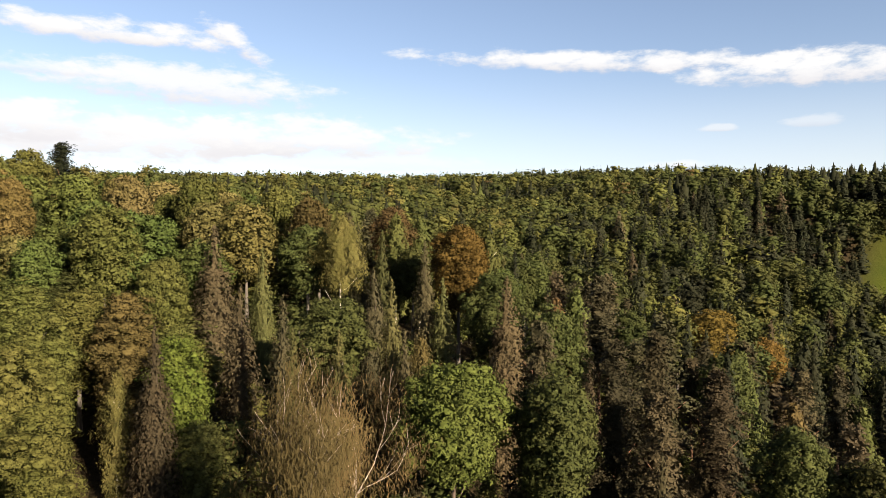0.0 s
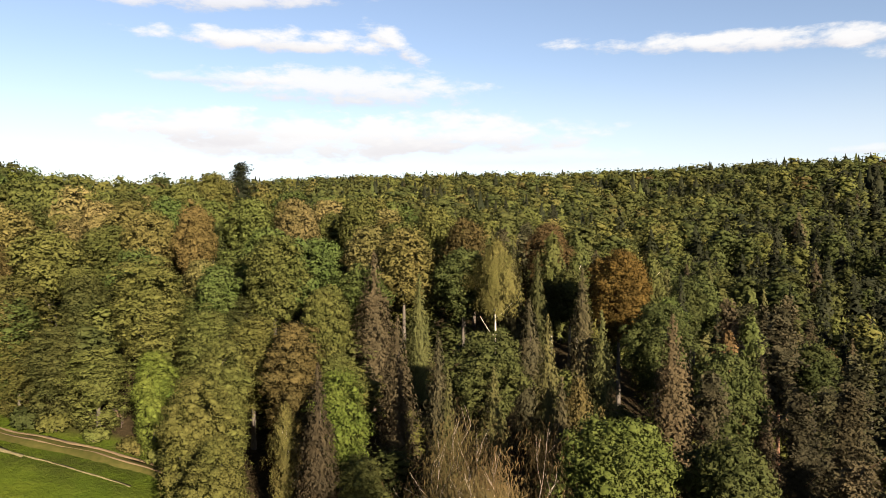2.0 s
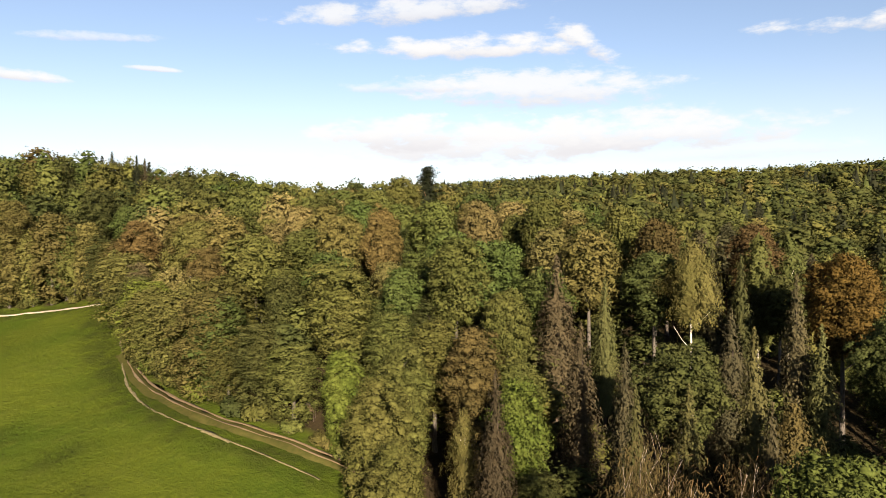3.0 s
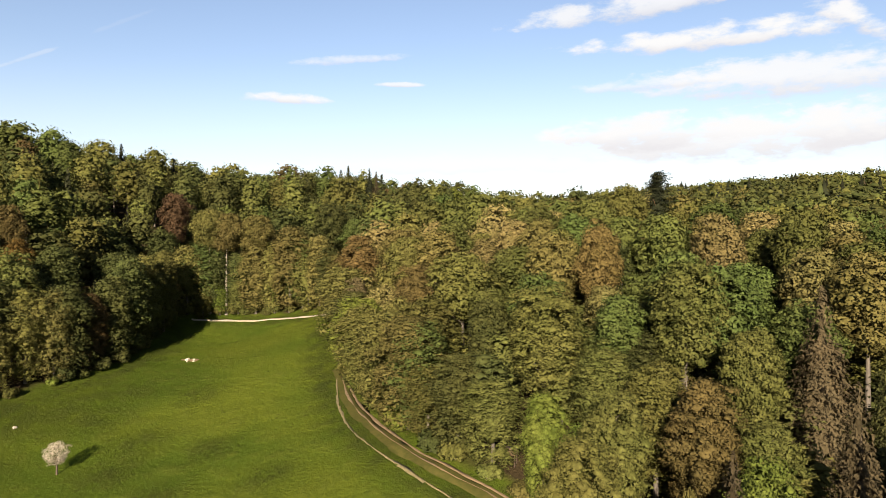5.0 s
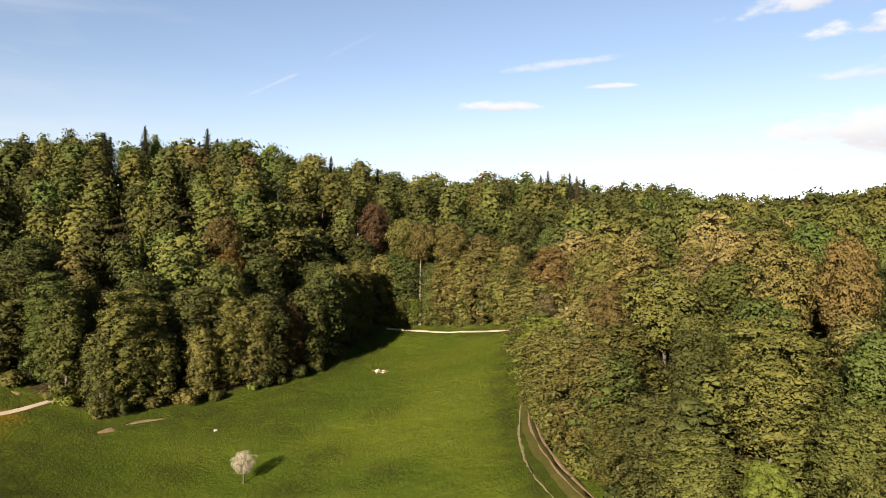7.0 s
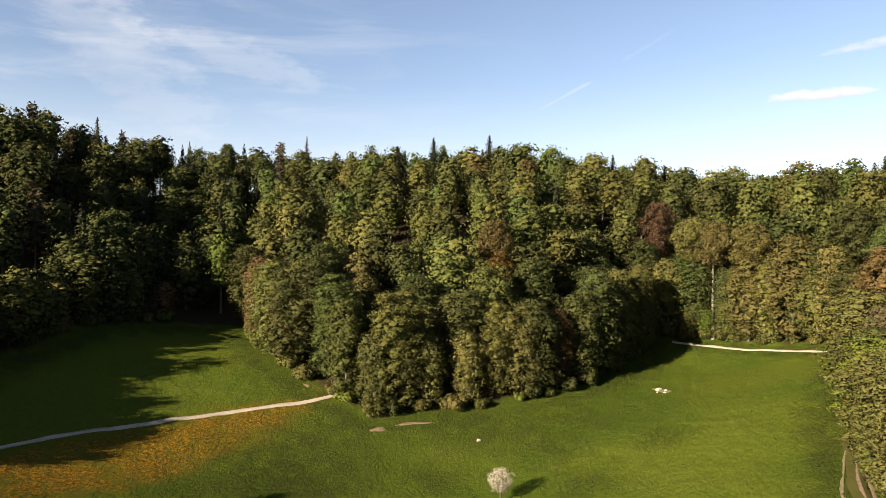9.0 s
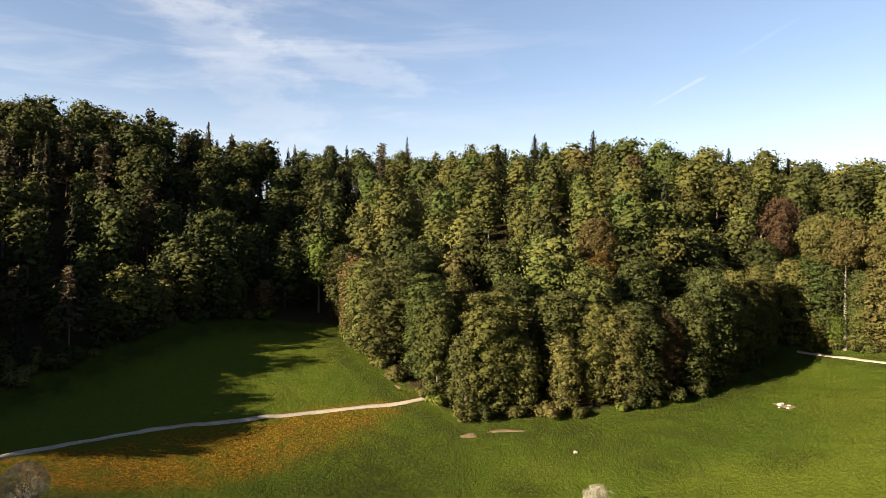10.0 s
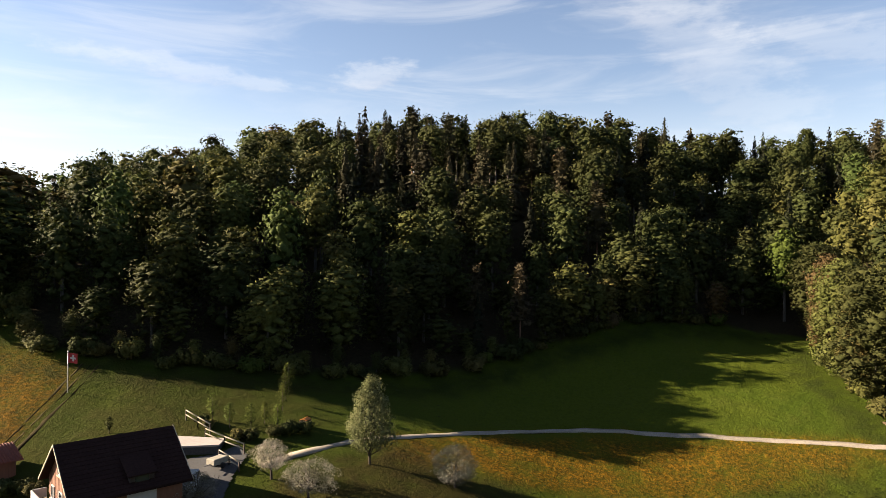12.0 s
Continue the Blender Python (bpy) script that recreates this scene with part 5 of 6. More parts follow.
rest.finish("woodland", "mixed green woodland on the hills round the valley")


# ---- bushes along the edges of the woods ----
def bush(x, y, size, colour, variant=0, label="", category="bush", group="bushes at the wood's edge", lod=1, name="bush"):
    key = ("bush", colour, variant, lod, label)
    m = pose(x, y, gz(x, y), 0, 0, random.uniform(0, 360)) @ Matrix.Diagonal((size, size, size * random.uniform(0.85, 1.1), 1))
    if key in protos:
        return again(protos[key], m)
    rng = np.random.default_rng(31 + variant)
    lobes = []
    for i in range(9):
        a, r = i * 2.4, 0.55 * math.sqrt((i + 0.3) / 9)
        w = rng.uniform(0.24, 0.38)
        lobes.append((np.array([math.cos(a) * r, math.sin(a) * r, 0.5 + rng.uniform(-0.25, 0.28) * (1 - r)]), np.array([w, w, w])))
    lobes.append((np.array([0, 0, 0.36]), np.array([0.55, 0.55, 0.40])))
    s, st = Soup(), Soup()
    lobed(s, rng, lobes, (2600, 900)[lod], (0.055, 0.10)[lod], lod == 0, low=-0.7)
    for i in range(4):
        a = i * 1.7
        tube(st, [(0.05 * math.cos(a), 0.05 * math.sin(a), -0.1), (0.2 * math.cos(a), 0.2 * math.sin(a), 0.35), (0.4 * math.cos(a), 0.4 * math.sin(a), 0.7)], [0.03, 0.02, 0.008], 4)
    top = tagged(new(name, None), label or "low leafy green bush at the wood's edge", category, group)
    part("stems", st.mesh("stems", BARK["brown"], True), top)
    part("crown", s.mesh("crown", LEAF[colour]), top)
    protos[key] = top
    top.matrix_basis = m
    return top


def edge_bushes():
    rng = np.random.default_rng(77)
    for (x1, y1), (x2, y2) in zip(MEADOW, MEADOW[1:]):
        if x1 > -36 and y1 < 65 or (x1 > -56 and y1 < 0):
            continue
        n = max(1, int(math.hypot(x2 - x1, y2 - y1) / 3.4))
        for j in range(n):
            f = (j + rng.uniform(0, 1)) / n
            nx, ny = y2 - y1, -(x2 - x1)
            k = math.hypot(nx, ny)
            # the outline runs clockwise round the grass: outwards is to the left
            o = -rng.uniform(0.4, 2.2) / k
            x_, y_ = x1 + (x2 - x1) * f + nx * o, y1 + (y2 - y1) * f + ny * o
            if inside(MEADOW, x_, y_) or rng.uniform() < 0.12:
                continue
            bush(x_, y_, rng.uniform(1.3, 3.4), pick(rng, [("beech", 4), ("deep", 3), ("olive", 2), ("lime", 0.7)]), int(rng.integers(0, 4)))


edge_bushes()
# ---- the farm and the lone trees on the grass ----
def fruit_tree(x, y, height, wide, colour, label, seed, group="fruit trees on the grass", stem=0.28, count=3200, category="fruit tree", turn=0.0, peak=0.0):
    """A small tree with a forked stem and a loose crown."""
    rng = np.random.default_rng(seed)
    top = tagged(new("fruit_tree", None), label, category, group)
    top.matrix_basis = pose(x, y, gz(x, y), 0, 0, turn)
    st = Soup()
    R, base = wide / 2, height * stem
    tube(st, [(0, 0, -0.4), (0.05, 0.02, base), (0.0, 0.1, height * 0.6)], [0.16, 0.12, 0.05], 7)
    for i in range(12):
        a, f = i * 2.4 + rng.normal(0, 0.3), (i + 0.5) / 12
        r = R * math.sin(math.pi * (0.22 + 0.74 * f)) * rng.uniform(0.5, 0.85)
        c = np.array([math.cos(a) * r, math.sin(a) * r, base + (height - base) * f * 0.85 + 0.2])
        tube(st, [(0, 0, base * 0.9), c * 0.5 + (0, 0, base * 0.4), c], [0.07, 0.045, 0.015], 4)
    blown = colour == "blossom"
    each = 34 if blown else 40
    s = crown_full(seed, 0, height, R, stem * 0.8, 0.34, ((int(count / each), each, 0.075 if blown else 0.11),), 0.40, -0.85, 0.3, 0.0 if blown else 0.3, flat=0.8, heart=0.0 if blown else 0.3, peak=peak)
    part("trunk", st.mesh("trunk", BARK["brown"], True), top)
    part("crown", s.mesh("crown", LEAF[colour]), top)
    return top


fruit_tree(-117.3, 40.5, 5.2, 3.5, "blossom", "small fruit tree in white blossom alone on the meadow", 1, stem=0.3, count=5200)
fruit_tree(-170.4, -43.6, 6.0, 3.0, "greyed", "slim pale young tree at the shaded wood's edge", 21, "young trees at the wood's edge", stem=0.1, category="tree")
fruit_tree(-159.0, -42.6, 3.4, 3.0, "greyed", "low pale young tree at the shaded wood's edge", 22, "young trees at the wood's edge", stem=0.1, category="tree")
fruit_tree(-92.0, -19.5, 5.0, 6.2, "blossom", "wide pale flowering fruit tree beside the gravel road", 2, stem=0.12, count=7500)
fruit_tree(-86.2, -27.4, 10.4, 7.2, "pear", "tall pale green pear tree beside the gravel road", 3, stem=0.10, count=13000, peak=0.9)
fruit_tree(-74.9, -29.3, 4.4, 4.6, "blossom", "low fruit tree in white blossom beside the yard", 4, count=5600)
fruit_tree(-75.6, -23.3, 4.4, 5.6, "blossom", "wide fruit tree in fading white blossom", 5, count=6500)
fruit_tree(-67.0, -29.2, 3.4, 4.4, "blossom", "fruit tree in pale blossom before the farmhouse", 6, count=5200)


def farmhouse():
    x0, x1, y0, y1, yr, z0 = -65.4, -56.2, -37.2, -28.9, -33.1, 12.0
    ze, zr = 15.7, 19.2
    house = tagged(new("farmhouse", None), "timber farmhouse with a dark brown gabled roof", "house")
    house.matrix_basis = pose(0, 0, 0)
    bm = bmesh.new()
    box(bm, x0, x1, y0, y1, z0 - 1.5, z0 + 1.2)
    bm_part("base_wall", bm, M_PLASTER, house, "white plastered ground floor wall")
    bm = bmesh.new()
    a = [bm.verts.new(c) for c in ((x1, y0, z0 + 1.2), (x1, y1, z0 + 1.2), (x1, y1, ze), (x1, yr, zr - 0.25), (x1, y0, ze))]
    b = [bm.verts.new((x0, v.co.y, v.co.z)) for v in a]
    bm.faces.new(a), bm.faces.new(b[::-1])
    for i in range(5):
        bm.faces.new((a[i], b[i], b[(i + 1) % 5], a[(i + 1) % 5]))
    bmesh.ops.recalc_face_normals(bm, faces=bm.faces)
    bm_part("wall", bm, M_TIMBER, house, "red-brown boarded timber upper wall")
    # upright boards of the sunny gable
    for i in range(18):
        y = y0 + 0.25 + i * (y1 - y0 - 0.5) / 17
        top = ze + (zr - ze) * (1 - abs(y - yr) / (y1 - yr)) - 0.55
        bm = bmesh.new()
        box(bm, x1, x1 + 0.03, y - 0.17, y + 0.17, z0 + 1.25, max(top, z0 + 2.0))
        bm_part("board", bm, M_TIMBER, house)
    over = 0.7
    for side, ye in ((1, y1), (-1, y0)):
        sl = (zr - ze) / (abs(ye - yr))
        yo, zo = ye + side * over, ze - over * sl
        roof = None
        bm = bmesh.new()
        t = 0.18
        c = [(x0 - over, yr, zr), (x1 + over, yr, zr), (x1 + over, yo, zo), (x0 - over, yo, zo)]
        up = [bm.verts.new(p) for p in c]
        dn = [bm.verts.new((p[0], p[1], p[2] - t)) for p in c]
        bm.faces.new(up), bm.faces.new(dn[::-1])
        for i in range(4):
            bm.faces.new((up[i], dn[i], dn[(i + 1) % 4], up[(i + 1) % 4]))
        bmesh.ops.recalc_face_normals(bm, faces=bm.faces)
        roof = bm_part("roof", bm, M_ROOF, house, "dark brown tiled roof slope")
        # courses of tiles
        n = 14
        for i in range(n):
            f0, f1 = i / n, (i + 1) / n
            q0, q1 = np.array([yr + (yo - yr) * f0, zr + (zo - zr) * f0]), np.array([yr + (yo - yr) * f1, zr + (zo - zr) * f1])
            bm = bmesh.new()
            vs = [bm.verts.new(p) for p in ((x0 - over, q0[0], q0[1] + 0.02), (x1 + over, q0[0], q0[1] + 0.02), (x1 + over, q1[0], q1[1] + 0.07), (x0 - over, q1[0], q1[1] + 0.07),
                                            (x1 + over, q1[0], q1[1] + 0.01), (x0 - over, q1[0], q1[1] + 0.01))]
            bm.faces.new(vs[:4]), bm.faces.new((vs[3], vs[2], vs[4], vs[5]))
            bm_part("tile_course", bm, M_ROOF, roof)
        # pale verge boards on both gable ends
        for xe in (x0 - over, x1 + over):
            bm = bmesh.new()
            d = 0.06 if xe > x0 else -0.06
            vs = [bm.verts.new(p) for p in ((xe, yr, zr + 0.08), (xe, yo, zo + 0.08), (xe, yo, zo - 0.08), (xe, yr, zr - 0.08))]
            ws = [bm.verts.new((v.co.x + d, v.co.y, v.co.z)) for v in vs]
            bm.faces.new(vs), bm.faces.new(ws[::-1])
            for i in range(4):
                bm.faces.new((vs[i], ws[i], ws[(i + 1) % 4], vs[(i + 1) % 4]))
            bmesh.ops.recalc_face_normals(bm, faces=bm.faces)
            bm_part("verge_board", bm, M_PALE_WOOD, roof, "pale wooden verge board")

    def window(y, z, w, h, shutter=True):
        bm = bmesh.new()
        for a, b, c, d in ((y - w / 2, y + w / 2, z, z + 0.08), (y - w / 2, y + w / 2, z + h - 0.08, z + h), (y - w / 2, y - w / 2 + 0.08, z + 0.08, z + h - 0.08),
                           (y + w / 2 - 0.08, y + w / 2, z + 0.08, z + h - 0.08), (y - 0.03, y + 0.03, z + 0.08, z + h - 0.08)):
            box(bm, x1 + 0.03, x1 + 0.12, a, b, c, d)
        win = bm_part("window", bm, M_WHITE, house, "white-framed window")
        bm = bmesh.new()
        box(bm, x1 + 0.035, x1 + 0.06, y - w / 2 + 0.08, y + w / 2 - 0.08, z + 0.08, z + h - 0.08)
        bm_part("pane", bm, M_GLASS, win, "dark reflecting glass")
        bm = bmesh.new()
        box(bm, x1 + 0.03, x1 + 0.22, y - w / 2 - 0.08, y + w / 2 + 0.08, z - 0.08, z)
        bm_part("sill", bm, M_PALE_WOOD, win)
        if shutter:
            for s in (-1, 1):
                bm = bmesh.new()
                e = y + s * (w / 2 + 0.27)
                box(bm, x1 + 0.035, x1 + 0.09, e - 0.22, e + 0.22, z, z + h, 0.01)
                bm_part("shutter", bm, M_DARK_WOOD, win, "dark wooden shutter")

    window(yr - 0.2, z0 + 4.3, 0.9, 1.1)
    for y in (y0 + 1.6, y0 + 4.2, y1 - 1.7):
        window(y, z0 + 1.7, 1.0, 1.2, y > y0 + 2)
    # balcony at the south-west corner of the gable
    bm = bmesh.new()
    box(bm, x1 + 0.03, x1 + 1.4, y0 - 0.6, y0 + 2.4, z0 + 1.1, z0 + 1.25)
    balcony = bm_part("balcony", bm, M_PALE_WOOD, house, "pale wooden balcony")
    bm = bmesh.new()
    box(bm, x1 + 1.3, x1 + 1.38, y0 - 0.6, y0 + 2.4, z0 + 1.3, z0 + 2.2)
    box(bm, x1 + 0.05, x1 + 1.28, y0 - 0.6, y0 - 0.52, z0 + 1.3, z0 + 2.2)
    bm_part("railing", bm, M_WHITE, balcony, "white boarded railing")
    # dark dormer low on the slope towards the road, over a white stretch of wall
    bm = bmesh.new()
    box(bm, -62.8, -60.6, -30.9, -28.9, 15.2, 16.4)
    dormer = bm_part("dormer", bm, M_DARK_WOOD, house, "dark timber dormer")
    bm = bmesh.new()
    c = [(-63.0, -31.3, 17.72), (-60.4, -31.3, 17.72), (-60.4, -28.6, 16.4), (-63.0, -28.6, 16.4)]
    up, dn = [bm.verts.new(p) for p in c], [bm.verts.new((p[0], p[1], p[2] - 0.12)) for p in c]
    bm.faces.new(up), bm.faces.new(dn[::-1])
    for i in range(4):
        bm.faces.new((up[i], dn[i], dn[(i + 1) % 4], up[(i + 1) % 4]))
    bmesh.ops.recalc_face_normals(bm, faces=bm.faces)
    bm_part("dormer_roof", bm, M_ROOF, dormer)
    bm = bmesh.new()
    box(bm, -62.3, -61.1, -28.9, -28.86, 15.5, 16.2)
    bm_part("pane", bm, M_GLASS, dormer)
    bm = bmesh.new()
    box(bm, -63.0, -60.4, y1, y1 + 0.05, z0 + 1.25, ze - 0.3, 0.01)
    bm_part("panel", bm, M_PLASTER, house, "white rendered stretch of front wall")


farmhouse()


def shed():
    s = tagged(new("shed", None), "small timber shed with a red tiled roof", "shed")
    s.matrix_basis = pose(-53.0, -49.8, gz(-53.0, -49.8) + 0.1, 0, 0, 12)
    bm = bmesh.new()
    box(bm, -2.4, 2.4, -1.9, 1.9, -0.8, 2.2)
    bm_part("wall", bm, M_TIMBER, s)
    for side in (1, -1):
        bm = bmesh.new()
        c = [(-2.9, 0, 3.3), (2.9, 0, 3.3), (2.9, side * 2.5, 1.95), (-2.9, side * 2.5, 1.95)]
        up, dn = [bm.verts.new(p) for p in c], [bm.verts.new((p[0], p[1], p[2] - 0.14)) for p in c]
        bm.faces.new(up), bm.faces.new(dn[::-1])
        for i in range(4):
            bm.faces.new((up[i], dn[i], dn[(i + 1) % 4], up[(i + 1) % 4]))
        bmesh.ops.recalc_face_normals(bm, faces=bm.faces)
        roof = bm_part("roof", bm, M_RED_TILE, s, "red ribbed tile roof")
        for i in range(20):
            x = -2.8 + i * 5.6 / 19
            st = Soup()
            tube(st, [(x, 0, 3.32), (x, side * 2.5, 1.97)], [0.07, 0.07], 5)
            part("tile_rib", st.mesh("tile_rib", M_RED_TILE, True), roof)
    bm = bmesh.new()
    box(bm, 2.4, 2.46, -0.6, 0.5, 0.0, 1.95, 0.01)
    bm_part("door", bm, M_DARK_WOOD, s, "dark plank door")


shed()


def slab(name, corners, z, deep, mat, label, category):
    bm = bmesh.new()
    up = [bm.verts.new((x, y, z)) for x, y in corners]
    dn = [bm.verts.new((x, y, z - deep)) for x, y in corners]
    bm.faces.new(up), bm.faces.new(dn[::-1])
    n = len(up)
    for i in range(n):
        bm.faces.new((up[i], dn[i], dn[(i + 1) % n], up[(i + 1) % n]))
    bmesh.ops.recalc_face_normals(bm, faces=bm.faces)
    me = bpy.data.meshes.new(name)
    bm.to_mesh(me), bm.free()
    me.materials.append(mat)
    return tagged(new(name, me), label, category, kind="structure")


slab("terrace", [(-70.2, -46.0), (-75.0, -40.0), (-73.2, -37.9), (-67.2, -41.8)], 15.0, 0.18, M_PAVING, "pale paved terrace behind the farmhouse", "terrace")
slab("terrace_wall", [(-70.2, -45.8), (-74.8, -40.0), (-73.2, -38.1), (-67.4, -41.8)], 14.82, 2.2, M_ASPHALT, "dark retaining wall under the paved terrace", "wall")


def yard():
    """The asphalt yard lies on the slope between the house and the road."""
    P = [(-66.3, -38.0), (-69.5, -39.2), (-73.0, -38.0), (-75.8, -38.6), (-75.6, -35.6), (-72.0, -31.8), (-68.5, -27.4), (-66.3, -27.4)]
    xs, ys = np.arange(-76.5, -65.9, 0.25), np.arange(-39.5, -26.9, 0.25)
    X, Y = np.meshgrid(xs, ys)
    ok = inside(P, X, Y)
    Z = ground_z(X, Y) + 0.12
    nx = len(xs)
    i = np.arange(X.size).reshape(X.shape)
    f = np.stack([i[:-1, :-1], i[:-1, 1:], i[1:, 1:], i[1:, :-1]], -1)[ok[:-1, :-1] & ok[1:, 1:] & ok[:-1, 1:] & ok[1:, :-1]]
    tagged(new("yard", mesh_of("yard", np.stack([X, Y, Z], -1), f.reshape(-1, 4), M_ASPHALT, True)), "grey asphalt farm yard beside the house", "yard", kind="structure")


yard()


def rail_fence(line, height, label):
    f = tagged(new("rail_fence", None), label, "fence", "pale rail fences")
    f.matrix_basis = pose(0, 0, 0)
    for (x1, y1), (x2, y2) in zip(line, line[1:]):
        n = max(1, round(math.hypot(x2 - x1, y2 - y1) / 2.2))
        for j in range(n + 1):
            x, y = x1 + (x2 - x1) * j / n, y1 + (y2 - y1) * j / n
            bm = bmesh.new()
            box(bm, x - 0.06, x + 0.06, y - 0.06, y + 0.06, gz(x, y) - 0.3, gz(x, y) + height + 0.05, 0.01)
            bm_part("post", bm, M_DARK_WOOD, f)
        for up in (0.55, 1.0):
            s = Soup()
            tube(s, [(x1, y1, gz(x1, y1) + height * up), (x2, y2, gz(x2, y2) + height * up)], [0.075, 0.075], 6)
            part("rail", s.mesh("rail", M_PALE_WOOD, True), f, "pale sunlit wooden rail")


rail_fence([(-73.8, -48.3), (-74.1, -45.6), (-74.5, -43.0)], 1.25, "pale double rail fence above the terrace")
rail_fence([(-73.6, -42.3), (-74.4, -39.1), (-75.2, -35.9)], 1.25, "pale double rail fence beside the paved terrace")
rail_fence([(-72.6, -36.6), (-72.8, -34.6), (-73.0, -32.7)], 1.05, "short pale rail fence at the yard")


def sapling(x, y, h, colour, seed):
    rng = np.random.default_rng(seed)
    top = tagged(new("sapling", None), "thin young tree with a sparse crown", "sapling", "young trees in the garden")
    top.matrix_basis = pose(x, y, gz(x, y))
    s, st = Soup(), Soup()
    tube(st, [(0, 0, -0.3), (0.03, 0, h * 0.5), (0, 0.04, h)], [0.05, 0.035, 0.01], 5)
    f = rng.uniform(0.2, 1, 420)
    a = rng.uniform(0, 6.28, 420)
    r = h * 0.26 * np.sin(math.pi * (f - 0.12)) * rng.uniform(0.2, 1, 420)
    P = np.stack([np.cos(a) * r, np.sin(a) * r, f * h], 1)
    leaves(s, rng, P, P * (1, 1, 0.2) + (0, 0, 0.3), 0.11)
    part("trunk", st.mesh("trunk", BARK["brown"], True), top)
    part("crown", s.mesh("crown", LEAF[colour]), top)


for i, (x, y, h) in enumerate(((-76.4, -46.6, 3.4), (-77.2, -43.6, 3.0), (-79.0, -41.6, 3.2), (-82.0, -40.6, 3.0), (-65.6, -50.6, 1.9), (-85.6, -45.6, 3.6), (-87.6, -48.4, 3.8), (-89.6, -51.0, 4.2), (-81.3, -42.5, 2.6))):
    sapling(x, y, h, "lime" if i != 4 else "deep", 40 + i)
for x, y, s, c in ((-80.5, -38.6, 1.5, "deep"), (-82.4, -38.5, 1.7, "deep"), (-84.3, -38.2, 1.6, "beech"), (-77.6, -38.9, 1.3, "deep"), (-76.4, -39.9, 1.2, "olive"),
                   (-54.2, -45.2, 1.7, "deep"), (-55.6, -44.0, 1.5, "deep"), (-56.2, -42.4, 1.4, "olive"), (-57.0, -40.6, 1.3, "deep"), (-75.0, -44.8, 1.1, "olive"), (-75.2, -46.4, 1.0, "deep")):
    bush(x, y, s, c, 1, "clipped garden bush beside the farmhouse", group="garden bushes")


def flagpole(x, y):
    f = tagged(new("flagpole", None), "tall white flagpole with a red flag bearing a white cross", "flagpole")
    f.matrix_basis = pose(x, y, gz(x, y), 0, 0, 135)
    s = Soup()
    tube(s, [(0, 0, -0.4), (0, 0, 2.6), (0, 0, 5.3)], [0.07, 0.06, 0.04], 8)
    tube(s, [(0, 0, 5.3), (0, 0, 5.42)], [0.07, 0.07], 8)
    part("pole", s.mesh("pole", M_WHITE, True), f)
    n, w, h = 12, 1.3, 1.3

    def cloth(u0, u1, v0, v1, off):
        u, v = np.meshgrid(np.linspace(u0, u1, n), np.linspace(v0, v1, 6))
        wave = 0.10 * np.sin(u * 4.2) * u / w
        P = []
        for o in (off, -off):
            P.append(np.stack([0.06 + u * 0.96, wave + o, 3.9 + v - 0.12 * u], -1).reshape(-1, 3))
        i = np.arange(n * 6).reshape(6, n)
        q = np.stack([i[:-1, :-1], i[:-1, 1:], i[1:, 1:], i[1:, :-1]], -1).reshape(-1, 4)
        return np.concatenate(P), np.concatenate([q, q[:, ::-1] + n * 6])

    flag = part("flag", mesh_of("flag", *cloth(0, w, 0, h, 0.004), M_RED_CLOTH, True), f, "red cloth flag")
    part("cross_bar", mesh_of("cross_bar", *cloth(0.25, 1.05, 0.53, 0.77, 0.009), M_WHITE, True), flag, "white cross")
    part("cross_bar", mesh_of("cross_bar", *cloth(0.53, 0.77, 0.25, 1.05, 0.012), M_WHITE, True), flag, "white cross")


flagpole(-64.4, -63.2)


def orange_shelter(x, y):
    o = tagged(new("shelter", None), "small open shelter with an orange cover", "shelter")
    o.matrix_basis = pose(x, y, gz(x, y), 0, 0, 30)
    for px in (-0.55, 0.55):
        for py in (-0.4, 0.4):
            bm = bmesh.new()
            box(bm, px - 0.05, px + 0.05, py - 0.05, py + 0.05, -0.2, 0.95)
            bm_part("leg", bm, M_DARK_WOOD, o)
    bm = bmesh.new()
    box(bm, -0.65, 0.65, -0.5, 0.5, 0.25, 0.85, 0.02)
    bm_part("body", bm, M_DARK_WOOD, o, "dark wooden box")
    bm = bmesh.new()
    vs = [bm.verts.new(p) for p in ((-0.62, -0.5, 0.95), (0.62, -0.5, 0.95), (0.62, 0.0, 1.15), (-0.62, 0.0, 1.15), (0.62, 0.5, 0.95), (-0.62, 0.5, 0.95))]
    ws = [bm.verts.new((v.co.x, v.co.y, v.co.z - 0.06)) for v in vs]
    bm.faces.new((vs[0], vs[1], vs[2], vs[3])), bm.faces.new((vs[3], vs[2], vs[4], vs[5]))
    bm.faces.new((ws[3], ws[2], ws[1], ws[0])), bm.faces.new((ws[5], ws[4], ws[2], ws[3]))
    for a, b in ((0, 1), (1, 2), (2, 4), (4, 5), (5, 3), (3, 0)):
        bm.faces.new((vs[a], ws[a], ws[b], vs[b]))
    bm_part("cover", bm, M_ORANGE, o, "bright orange cover")


orange_shelter(-85.4, -39.7)


